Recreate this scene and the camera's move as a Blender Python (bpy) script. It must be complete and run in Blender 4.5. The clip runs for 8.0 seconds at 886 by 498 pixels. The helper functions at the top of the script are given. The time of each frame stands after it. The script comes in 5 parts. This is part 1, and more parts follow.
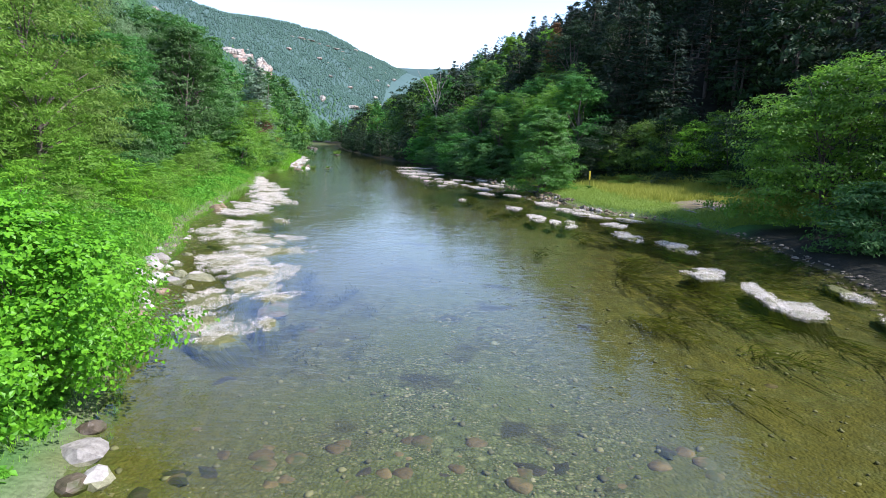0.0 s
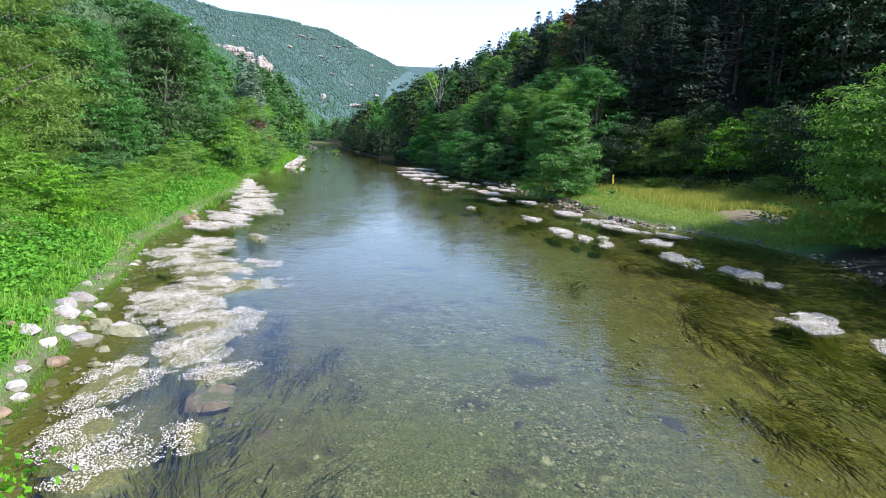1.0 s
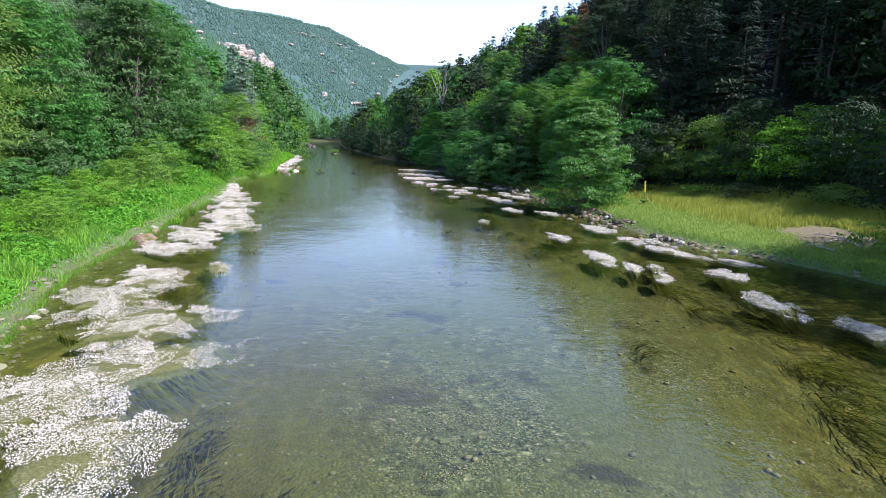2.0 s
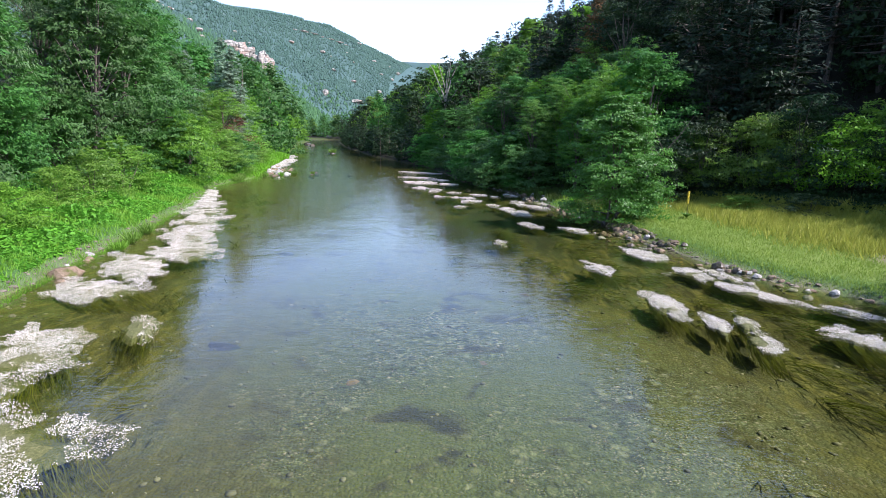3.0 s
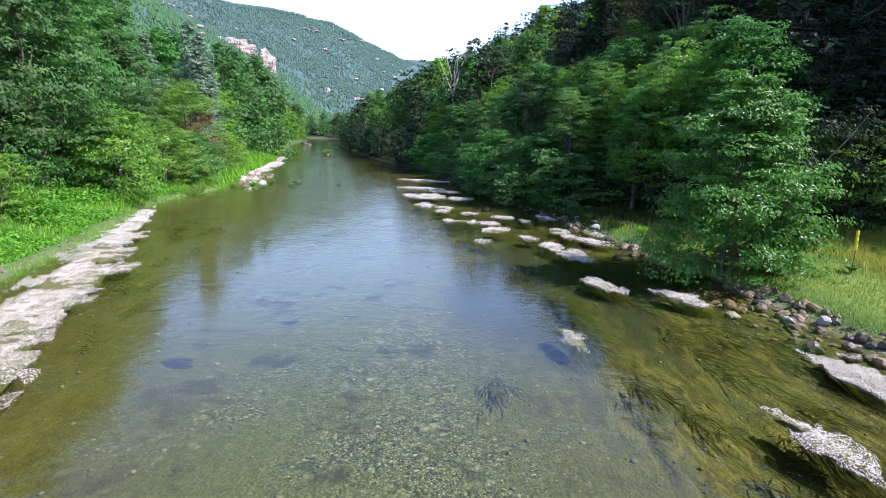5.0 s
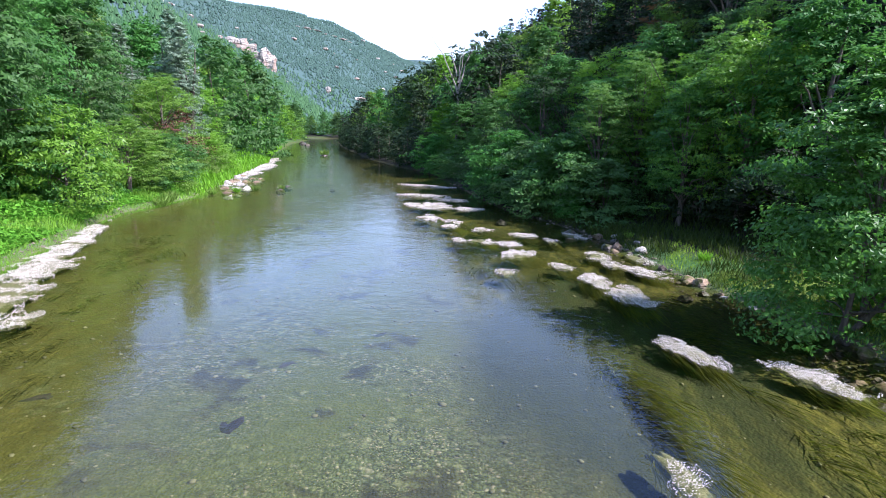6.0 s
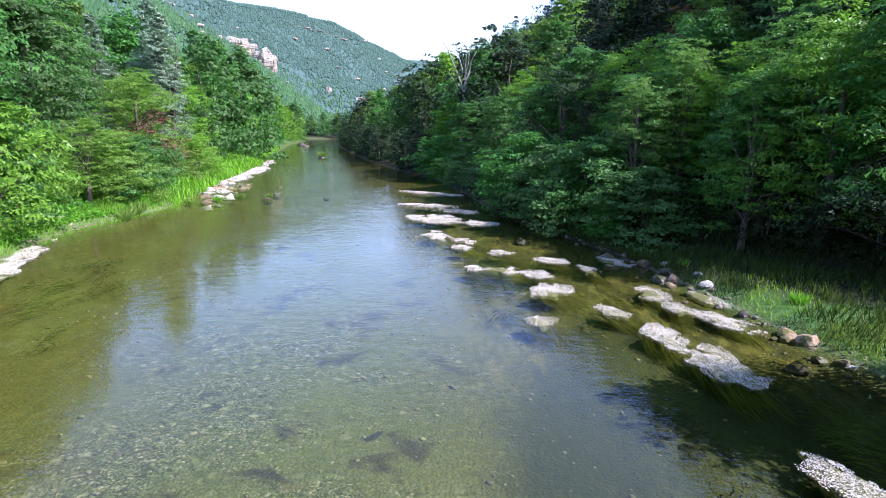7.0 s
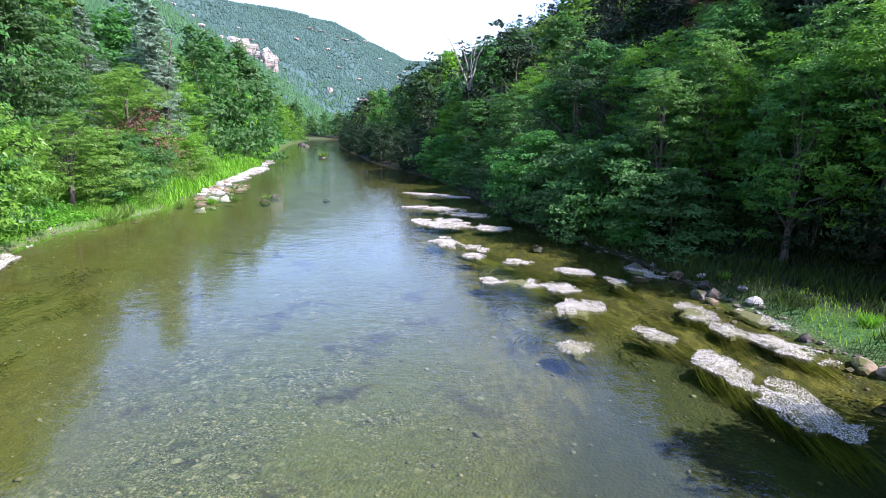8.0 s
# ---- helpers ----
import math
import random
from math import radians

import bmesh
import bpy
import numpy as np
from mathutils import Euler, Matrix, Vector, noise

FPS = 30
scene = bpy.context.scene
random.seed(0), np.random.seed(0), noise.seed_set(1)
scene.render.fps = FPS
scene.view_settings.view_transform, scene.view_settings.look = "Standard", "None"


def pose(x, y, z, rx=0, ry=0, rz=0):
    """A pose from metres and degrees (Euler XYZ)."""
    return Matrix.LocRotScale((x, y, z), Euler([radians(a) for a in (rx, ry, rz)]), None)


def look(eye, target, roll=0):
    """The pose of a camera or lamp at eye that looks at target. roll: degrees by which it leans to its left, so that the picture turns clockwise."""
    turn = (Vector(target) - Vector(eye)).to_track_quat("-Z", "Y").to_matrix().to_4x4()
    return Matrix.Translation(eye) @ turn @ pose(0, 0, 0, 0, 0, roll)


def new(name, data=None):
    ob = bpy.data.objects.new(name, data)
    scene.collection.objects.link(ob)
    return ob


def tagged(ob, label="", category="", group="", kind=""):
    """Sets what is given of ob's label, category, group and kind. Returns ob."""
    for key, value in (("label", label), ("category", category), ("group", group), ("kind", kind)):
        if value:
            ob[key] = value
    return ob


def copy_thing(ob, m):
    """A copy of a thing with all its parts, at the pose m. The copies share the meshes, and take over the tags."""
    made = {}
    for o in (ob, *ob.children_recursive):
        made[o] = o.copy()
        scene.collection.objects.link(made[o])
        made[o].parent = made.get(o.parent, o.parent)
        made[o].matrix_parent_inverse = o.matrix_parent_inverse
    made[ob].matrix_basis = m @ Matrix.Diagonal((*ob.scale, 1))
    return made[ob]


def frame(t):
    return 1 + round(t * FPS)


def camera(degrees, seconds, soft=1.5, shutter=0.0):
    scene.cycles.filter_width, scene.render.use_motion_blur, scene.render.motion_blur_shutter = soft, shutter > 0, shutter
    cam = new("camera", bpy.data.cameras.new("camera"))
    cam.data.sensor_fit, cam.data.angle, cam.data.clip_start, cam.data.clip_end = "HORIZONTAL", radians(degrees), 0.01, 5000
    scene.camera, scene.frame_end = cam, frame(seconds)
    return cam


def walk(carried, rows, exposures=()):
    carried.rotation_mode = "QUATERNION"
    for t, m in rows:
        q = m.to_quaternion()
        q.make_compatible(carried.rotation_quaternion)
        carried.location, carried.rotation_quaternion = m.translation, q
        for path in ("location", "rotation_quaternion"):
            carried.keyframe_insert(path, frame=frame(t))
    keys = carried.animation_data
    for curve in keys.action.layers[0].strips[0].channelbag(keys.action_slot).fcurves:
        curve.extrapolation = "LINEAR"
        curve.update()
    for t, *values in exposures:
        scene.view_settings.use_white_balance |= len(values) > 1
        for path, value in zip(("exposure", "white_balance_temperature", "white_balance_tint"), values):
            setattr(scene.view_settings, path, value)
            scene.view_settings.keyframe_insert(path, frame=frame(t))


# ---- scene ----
# ---- camera ----
cam = camera(78.0, 8.0, soft=0.6)
METRES, EYE, TILT, LEAN, TURN = 32.5, 3.5, 0.0, 0.0, 0.0
ROWS = [
    (0.0, 0.0, 0.0, 0.0, 0.17, -11.3, -0.86),
    (0.5, -0.0044, 0.059, 0.0008, 0.25, -11.38, -0.83),
    (1.0, -0.009, 0.1216, 0.0022, 0.29, -11.47, -0.87),
    (1.5, -0.0138, 0.1867, 0.0039, 0.37, -11.54, -0.9),
    (3.0, -0.0262, 0.3921, 0.0116, 0.59, -11.86, -0.88),
    (3.5, -0.0301, 0.4635, 0.0131, 0.66, -11.91, -0.89),
    (4.0, -0.0343, 0.5351, 0.0145, 0.72, -11.98, -0.86),
    (4.5, -0.0384, 0.6066, 0.0156, 0.81, -12.02, -0.87),
    (6.0, -0.0553, 0.8172, 0.0172, 0.98, -12.05, -0.96),
    (6.5, -0.0614, 0.886, 0.0182, 1.05, -12.03, -1.0),
    (7.0, -0.0677, 0.9425, 0.0198, 1.09, -12.01, -1.0),
    (7.5, -0.0735, 0.9767, 0.0192, 1.16, -11.98, -1.08),
    (8.0, -0.079, 0.9958, 0.0166, 1.18, -11.96, -1.11),
]
walk(cam, [(t, pose(0, 0, EYE, TILT, LEAN, TURN) @ pose(METRES * x, METRES * y, METRES * z, 90 + pitch, roll, yaw)) for t, x, y, z, yaw, pitch, roll in ROWS],
     [(0.0, 0.98, 5600, 25), (4.0, 1.01, 5590, 29), (6.0, 1.20, 5470, 32), (8.0, 1.32, 5470, 32)])

# ---- light: clear morning, sun over the wooded hill ----
SUN_EL, SUN_AZ = 47.0, 106.0          # degrees up, and clockwise from straight ahead
world = bpy.data.worlds.new("sky")
scene.world = world
world.use_nodes = True
wn = world.node_tree
sky = wn.nodes.new("ShaderNodeTexSky")
sky.sky_type = "NISHITA"
sky.sun_disc = False
sky.sun_elevation, sky.sun_rotation = radians(SUN_EL), radians(SUN_AZ)
sky.air_density, sky.dust_density, sky.ozone_density = 1.6, 1.0, 3.5
wn.nodes["Background"].inputs["Strength"].default_value = 0.12
# bright summer haze low over the valley
up = wn.nodes.new("ShaderNodeSeparateXYZ")
wn.links.new(wn.nodes.new("ShaderNodeTexCoord").outputs["Generated"], up.inputs[0])
haze = wn.nodes.new("ShaderNodeMapRange")
haze.interpolation_type = "SMOOTHSTEP"
for key, value in (("From Min", 0.10), ("From Max", 0.62), ("To Min", 1.65), ("To Max", 1.0)):
    haze.inputs[key].default_value = value
wn.links.new(up.outputs["Z"], haze.inputs["Value"])
bright = wn.nodes.new("ShaderNodeVectorMath")
bright.operation = "SCALE"
wn.links.new(sky.outputs["Color"], bright.inputs[0])
wn.links.new(haze.outputs[0], bright.inputs["Scale"])
wn.links.new(bright.outputs[0], wn.nodes["Background"].inputs["Color"])
sun_data = bpy.data.lights.new("sun", "SUN")
sun_data.energy, sun_data.angle, sun_data.color = 5.0, radians(0.53), (1.0, 0.94, 0.82)
sun = new("sun", sun_data)
_a, _e = radians(SUN_AZ), radians(SUN_EL)
SUN_DIR = Vector((math.sin(_a) * math.cos(_e), math.cos(_a) * math.cos(_e), math.sin(_e)))
sun.matrix_world = look(SUN_DIR * 300, (0, 0, 0))


# ---- materials ----
class Graph:
    """A small builder for node materials."""

    def __init__(self, name):
        self.mat = bpy.data.materials.new(name)
        self.mat.use_nodes = True
        self.tree = self.mat.node_tree
        self.tree.nodes.clear()
        self.out = self.tree.nodes.new("ShaderNodeOutputMaterial")

    def put(self, node, key, value):
        socket = node.inputs[key]
        if isinstance(value, bpy.types.NodeSocket):
            self.tree.links.new(value, socket)
        elif isinstance(value, tuple) and len(value) == 3 and socket.type == "RGBA":
            socket.default_value = (*value, 1.0)
        else:
            socket.default_value = value

    def node(self, kind, props=None, **inputs):
        n = self.tree.nodes.new("ShaderNode" + kind)
        props = props or {}
        if kind == "TexVoronoi" and "feature" in props:
            n.feature = props["feature"]
        if kind == "Mix":
            n.data_type, n.blend_type = props["data_type"], props["blend_type"]
        if kind == "Math":
            n.operation, n.use_clamp = props["operation"], props["use_clamp"]
        if kind == "Attribute":
            n.attribute_name = props["attribute_name"]
        for key, value in inputs.items():
            self.put(n, key.replace("_", " "), value)
        return n

    def coord(self):
        return self.node("TexCoord").outputs["Object"]

    def place(self):
        return self.node("NewGeometry").outputs["Position"]

    def scaled(self, vector, scale, rot=0.0):
        n = self.node("Mapping", Vector=vector)
        n.inputs["Scale"].default_value = scale
        n.inputs["Rotation"].default_value = (0, 0, rot)
        return n.outputs["Vector"]

    def noise(self, vector, scale, detail=4.0, rough=0.55, distort=0.0):
        return self.node("TexNoise", Vector=vector, Scale=scale, Detail=detail, Roughness=rough, Distortion=distort).outputs["Fac"]

    def ramp(self, fac, stops):
        n = self.node("ValToRGB", Fac=fac)
        el = n.color_ramp.elements
        while len(el) < len(stops):
            el.new(0.5)
        for e, (p, c) in zip(el, stops):
            e.position = p
            e.color = (*c, 1.0) if isinstance(c, tuple) else (c, c, c, 1.0)
        return n.outputs["Color"]

    def mix(self, fac, a, b, blend="MIX"):
        n = self.node("Mix", {"data_type": "RGBA", "blend_type": blend})
        for k, v in ((0, fac), (6, a), (7, b)):
            if isinstance(v, bpy.types.NodeSocket):
                self.tree.links.new(v, n.inputs[k])
            elif isinstance(v, tuple):
                n.inputs[k].default_value = (*v, 1.0)
            else:
                n.inputs[k].default_value = v
        return n.outputs[2]

    def math(self, op, a, b=0.0, clamp=False):
        n = self.node("Math", {"operation": op, "use_clamp": clamp})
        for k, v in ((0, a), (1, b)):
            if isinstance(v, bpy.types.NodeSocket):
                self.tree.links.new(v, n.inputs[k])
            else:
                n.inputs[k].default_value = v
        return n.outputs[0]

    def bump(self, height, strength, dist):
        return self.node("Bump", Height=height, Strength=strength, Distance=dist).outputs["Normal"]

    def attr(self, name):
        return self.node("Attribute", {"attribute_name": name}).outputs["Fac"]

    def done(self, shader):
        self.tree.links.new(shader, self.out.inputs["Surface"])
        return self.mat

    def principled(self, color, rough=0.8, normal=None, spec=0.3, **more):
        n = self.node("BsdfPrincipled", Base_Color=color, Roughness=rough)
        n.inputs["Specular IOR Level"].default_value = spec
        if normal is not None:
            self.put(n, "Normal", normal)
        for k, v in more.items():
            self.put(n, k.replace("_", " "), v)
        return n.outputs[0]


def leaf_material(name, dark, light, through_colour, translucent=0.35, rough=0.55, old=None, spec=0.2):
    g = Graph(name)
    isl = g.node("NewGeometry").outputs["Random Per Island"]
    obj = g.node("ObjectInfo").outputs["Random"]
    col = g.mix(isl, dark, light)
    patch = g.noise(g.place(), 0.9, 2.0)
    col = g.mix(g.math("MULTIPLY", patch, 0.55), col, tuple(0.5 * a + 0.5 * b for a, b in zip(light, through_colour)))
    col = g.node("HueSaturation", Hue=g.math("ADD", g.math("MULTIPLY", obj, 0.03), 0.463),
                 Saturation=g.math("ADD", g.math("MULTIPLY", obj, 0.2), 0.94),
                 Value=g.math("ADD", g.math("MULTIPLY", obj, 0.5), 0.72), Color=col).outputs[0]
    if old:
        col = g.mix(g.math("GREATER_THAN", isl, 0.93), col, old)
    p = g.principled(col, rough, spec=spec)
    tr = g.node("BsdfTranslucent", Color=g.mix(0.6, col, through_colour)).outputs[0]
    return g.done(mix_shader(g, translucent, p, tr))


def mix_shader(g, fac, a, b):
    n = g.node("MixShader")
    g.put(n, 0, fac)
    g.tree.links.new(a, n.inputs[1])
    g.tree.links.new(b, n.inputs[2])
    return n.outputs[0]


def bark_material(name, dark, light):
    g = Graph(name)
    v = g.scaled(g.coord(), (6, 6, 1.2))
    n = g.noise(v, 3.0, 6.0, 0.65)
    col = g.ramp(n, [(0.3, dark), (0.7, light)])
    return g.done(g.principled(col, 0.9, g.bump(n, 0.6, 0.02)))


def rock_material(name, dark, mid, light, moss_or_shade=None, rough=0.85):
    g = Graph(name)
    obj = g.node("ObjectInfo").outputs["Random"]
    v = g.place()
    n1, n2 = g.noise(v, 2.2, 6.0, 0.6), g.noise(v, 14.0, 6.0, 0.7)
    col = g.ramp(n1, [(0.3, dark), (0.52, mid), (0.75, light)])
    col = g.mix(0.45, col, g.ramp(n2, [(0.3, dark), (0.7, light)]))
    col = g.node("HueSaturation", Value=g.math("ADD", g.math("MULTIPLY", obj, 0.6), 0.7), Color=col).outputs[0]
    if moss_or_shade:
        col = g.mix(g.ramp(g.noise(v, 3.1, 4.0), [(0.5, 0.0), (0.62, 1.0)]), col, moss_or_shade)
    h = g.math("ADD", n1, g.math("MULTIPLY", n2, 0.35))
    return g.done(g.principled(col, rough, g.bump(h, 0.7, 0.05)))


def cliff_material():
    """Banded limestone, split by upright cracks, stained grey and rust."""
    g = Graph("limestone_cliff")
    v = g.place()
    bands = g.noise(g.scaled(v, (0.05, 0.05, 0.55)), 1.0, 4.0, 0.6)
    cracks = g.noise(g.scaled(v, (0.30, 0.30, 0.04)), 1.0, 4.0, 0.7)
    col = g.ramp(bands, [(0.34, (0.15, 0.128, 0.10)), (0.5, (0.34, 0.305, 0.245)), (0.66, (0.50, 0.46, 0.39))])
    col = g.mix(g.ramp(cracks, [(0.40, 1.0), (0.50, 0.0)]), col, (0.055, 0.052, 0.05))
    col = g.mix(g.ramp(g.noise(v, 0.06, 3.0), [(0.5, 0.0), (0.62, 0.6)]), col, (0.36, 0.23, 0.16))
    return g.done(g.principled(col, 0.9, g.bump(g.math("ADD", bands, cracks), 1.0, 2.5)))


def ground_material():
    """Riverbed gravel, grassy banks, dry earth, forest floor and painted bank shade, blended by the sheet's own
    attributes.
    """
    g = Graph("ground_soil")
    v = g.place()
    # gravel bed under the water: cobbles, pebbles and grit, each cell a stone with dark joints
    big, mid, fine = g.noise(v, 0.35, 4.0), g.noise(v, 1.7, 5.0, 0.6), g.noise(v, 9.0, 5.0, 0.7)
    bent = g.mix(0.045, v, g.node("TexNoise", Vector=v, Scale=7.0, Detail=3.0).outputs["Color"], "LINEAR_LIGHT")
    layers = []
    for size, stops in ((7.5, ((0.024, 0.026, 0.011), (0.086, 0.110, 0.044), (0.190, 0.210, 0.095), (0.36, 0.35, 0.21))),
                        (19.0, ((0.018, 0.022, 0.009), (0.086, 0.112, 0.044), (0.225, 0.250, 0.115), (0.46, 0.39, 0.27))),
                        (46.0, ((0.014, 0.018, 0.008), (0.084, 0.106, 0.040), (0.235, 0.255, 0.120), (0.50, 0.40, 0.29)))):
        cell = g.node("TexVoronoi", Vector=bent, Scale=size)
        tone = g.node("SeparateColor", Color=cell.outputs["Color"]).outputs[0]
        col = g.ramp(tone, [(0.0, stops[0]), (0.42, stops[1]), (0.88, stops[2]), (1.0, stops[3])])
        layers.append((g.mix(1.0, col, g.ramp(cell.outputs["Distance"], [(0.25, 1.1), (0.75, 0.40)]), "MULTIPLY"), cell))
    peb = layers[1][1]
    gravel = g.mix(g.ramp(g.noise(v, 1.1, 3.0), [(0.46, 0.0), (0.58, 0.9)]), layers[1][0], layers[0][0])
    gravel = g.mix(g.ramp(g.noise(v, 2.6, 3.0), [(0.42, 0.15), (0.60, 0.85)]), gravel, layers[2][0])
    algae = g.mix(fine, (0.034, 0.046, 0.009), (0.140, 0.160, 0.034))
    bed = g.mix(g.ramp(big, [(0.40, 0.0), (0.60, 0.72)]), gravel, algae)
    brown = g.ramp(g.noise(v, 0.8, 4.0, 0.6, 0.5), [(0.56, 0.0), (0.70, 0.5)])
    bed = g.mix(brown, bed, g.mix(fine, (0.034, 0.026, 0.007), (0.150, 0.112, 0.034)))
    # moss-dark hollows
    hollow = g.ramp(g.noise(v, 0.8, 4.0, 0.6, 0.4), [(0.58, 0.0), (0.66, 0.8)])
    bed = g.mix(hollow, bed, g.mix(fine, (0.010, 0.012, 0.008), (0.045, 0.048, 0.024)))
    weed = g.attr("weed")
    drawn = g.noise(g.scaled(v, (2.7, 0.75, 1.0), -0.2), 1.5, 5.0, 0.65, 1.0)
    gold = g.ramp(drawn, [(0.36, (0.008, 0.010, 0.002)), (0.50, (0.066, 0.064, 0.009)), (0.63, (0.195, 0.172, 0.028))])
    gold = g.mix(g.ramp(g.attr("current"), [(0.0, 0.85), (1.0, 0.40)]), gold, g.mix(fine, (0.022, 0.023, 0.004), (0.140, 0.126, 0.019)))
    bed = g.mix(g.math("MULTIPLY", weed, g.ramp(mid, [(0.30, 0.55), (0.55, 1.0)])), bed, gold)
    # dark bed patch that paints in the tree shade on the water
    bed = g.mix(g.math("MULTIPLY", g.attr("moss_or_shade"), 0.85), bed, g.mix(fine, (0.010, 0.014, 0.007), (0.050, 0.060, 0.018)))
    # land
    grass = g.mix(fine, (0.018, 0.060, 0.012), (0.070, 0.165, 0.032))
    forest_shade = g.mix(mid, (0.007, 0.010, 0.005), (0.022, 0.020, 0.011))
    dry = g.mix(fine, (0.06, 0.043, 0.028), (0.25, 0.185, 0.125))
    meadow = g.mix(fine, (0.09, 0.15, 0.025), (0.22, 0.27, 0.05))
    shore = g.mix(fine, (0.10, 0.08, 0.045), (0.34, 0.30, 0.22))
    land = g.mix(g.attr("forest_shade"), grass, forest_shade)
    land = g.mix(g.attr("meadow"), land, meadow)
    land = g.mix(g.math("MULTIPLY", g.attr("dry"), g.ramp(fine, [(0.3, 0.5), (0.6, 1.0)])), land, dry)
    land = g.mix(g.attr("shore"), land, shore)
    # mountain ground, with the blue of distance haze mixed into its colour
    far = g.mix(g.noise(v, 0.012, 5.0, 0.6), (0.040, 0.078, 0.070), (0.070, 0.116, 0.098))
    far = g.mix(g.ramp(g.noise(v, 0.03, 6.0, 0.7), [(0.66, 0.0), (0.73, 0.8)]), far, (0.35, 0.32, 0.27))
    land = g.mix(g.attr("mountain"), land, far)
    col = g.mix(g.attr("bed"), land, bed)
    h = g.math("ADD", g.math("MULTIPLY", peb.outputs["Distance"], -0.6), g.math("MULTIPLY", fine, 0.5))
    return g.done(g.principled(col, 0.9, g.bump(h, 0.6, 0.06), spec=0.2))


def water_material():
    g = Graph("river_water")
    v = g.place()
    # wavelets run across the current, calmer and riffled stretches by a broad noise
    a = g.noise(g.scaled(v, (1.0, 1.7, 1.0), 0.25), 2.4, 3.0, 0.55, 0.6)
    b = g.noise(g.scaled(v, (1.0, 2.2, 1.0), 0.1), 8.5, 2.0, 0.5, 0.4)
    c = g.noise(g.scaled(v, (0.6, 1.0, 1.0), 0.2), 0.55, 2.0)
    stretch = g.ramp(g.noise(g.scaled(v, (1.0, 0.35, 1.0), 0.2), 0.18, 3.0), [(0.35, 0.3), (0.65, 1.0)])
    h = g.math("ADD", g.math("ADD", g.math("MULTIPLY", a, 0.9), g.math("MULTIPLY", b, 0.24)), g.math("MULTIPLY", c, 1.4))
    h = g.math("MULTIPLY", h, stretch)
    n = g.bump(h, 1.0, 0.013)
    clear = g.node("BsdfTransparent", Color=(0.74, 0.80, 0.62)).outputs[0]
    gloss = g.node("BsdfGlossy", Color=(0.88, 0.89, 1.0), Roughness=0.012, Normal=n).outputs[0]
    return g.done(mix_shader(g, g.node("Fresnel", IOR=1.42, Normal=n).outputs[0], clear, gloss))


def stem_material():
    """Tangled stems and leaves of floating crowfoot."""
    g = Graph("crowfoot_green")
    v = g.place()
    n1, n2 = g.noise(v, 34.0, 5.0, 0.7, 1.0), g.noise(v, 4.0, 3.0)
    col = g.ramp(n1, [(0.3, (0.025, 0.03, 0.008)), (0.5, (0.09, 0.095, 0.025)), (0.68, (0.27, 0.23, 0.11))])
    col = g.mix(g.math("MULTIPLY", n2, 0.6), col, (0.11, 0.12, 0.03))
    return g.done(g.principled(col, 0.7, g.bump(n1, 0.8, 0.02)))


def plain_material(name, a, b, scale=6.0, rough=0.7):
    g = Graph(name)
    isl = g.node("NewGeometry").outputs["Random Per Island"]
    n = g.noise(g.place(), scale, 4.0)
    col = g.mix(g.math("MULTIPLY", g.math("ADD", isl, n), 0.5), a, b)
    return g.done(g.principled(col, rough))


LEAF_ALDER = leaf_material("alder_leaf", (0.014, 0.060, 0.018), (0.062, 0.180, 0.046), (0.11, 0.33, 0.05))
LEAF_BRIGHT = leaf_material("bright_leaf", (0.026, 0.100, 0.014), (0.125, 0.310, 0.038), (0.22, 0.54, 0.04), 0.4, 0.42)
LEAF_LOCUST = leaf_material("locust_leaf", (0.034, 0.100, 0.018), (0.130, 0.280, 0.042), (0.22, 0.46, 0.045), 0.4)
# lighter, more translucent leaf: sunlight put into the colour of right-bank ashes
LEAF_SUN_TONE = leaf_material("sun_toned_ash_leaf", (0.024, 0.085, 0.020), (0.105, 0.245, 0.055), (0.22, 0.46, 0.07), 0.42, 0.45)
LEAF_WILLOW = leaf_material("willow_leaf", (0.06, 0.11, 0.055), (0.15, 0.22, 0.115), (0.18, 0.32, 0.10), 0.3)
LEAF_POPLAR = leaf_material("poplar_leaf", (0.10, 0.17, 0.115), (0.27, 0.36, 0.26), (0.18, 0.30, 0.13), 0.3)
# near-black leaf colour that carries the shade of the wooded hill side
LEAF_SHADE_TONE = leaf_material("shade_toned_leaf", (0.007, 0.017, 0.008), (0.024, 0.050, 0.020), (0.05, 0.11, 0.028), 0.15, 0.6, spec=0.15)
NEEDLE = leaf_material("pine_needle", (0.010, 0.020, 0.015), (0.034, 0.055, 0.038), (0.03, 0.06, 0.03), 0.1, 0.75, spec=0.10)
# far needles: aerial haze is painted in as a paler blue-green
NEEDLE_HAZED = leaf_material("hazed_needle", (0.042, 0.082, 0.072), (0.080, 0.134, 0.110), (0.06, 0.12, 0.09), 0.1, 0.85, spec=0.05)
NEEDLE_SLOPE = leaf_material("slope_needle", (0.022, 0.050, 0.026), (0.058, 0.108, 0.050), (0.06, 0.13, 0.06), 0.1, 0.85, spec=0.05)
LEAF_BROWN = leaf_material("withered_leaf", (0.08, 0.050, 0.026), (0.20, 0.125, 0.06), (0.20, 0.12, 0.05), 0.2, 0.8)
HERB = leaf_material("herb_leaf", (0.028, 0.100, 0.020), (0.108, 0.280, 0.048), (0.18, 0.44, 0.05), 0.35)
GRASS = leaf_material("grass_blade", (0.050, 0.145, 0.022), (0.145, 0.330, 0.050), (0.24, 0.48, 0.05), 0.3)
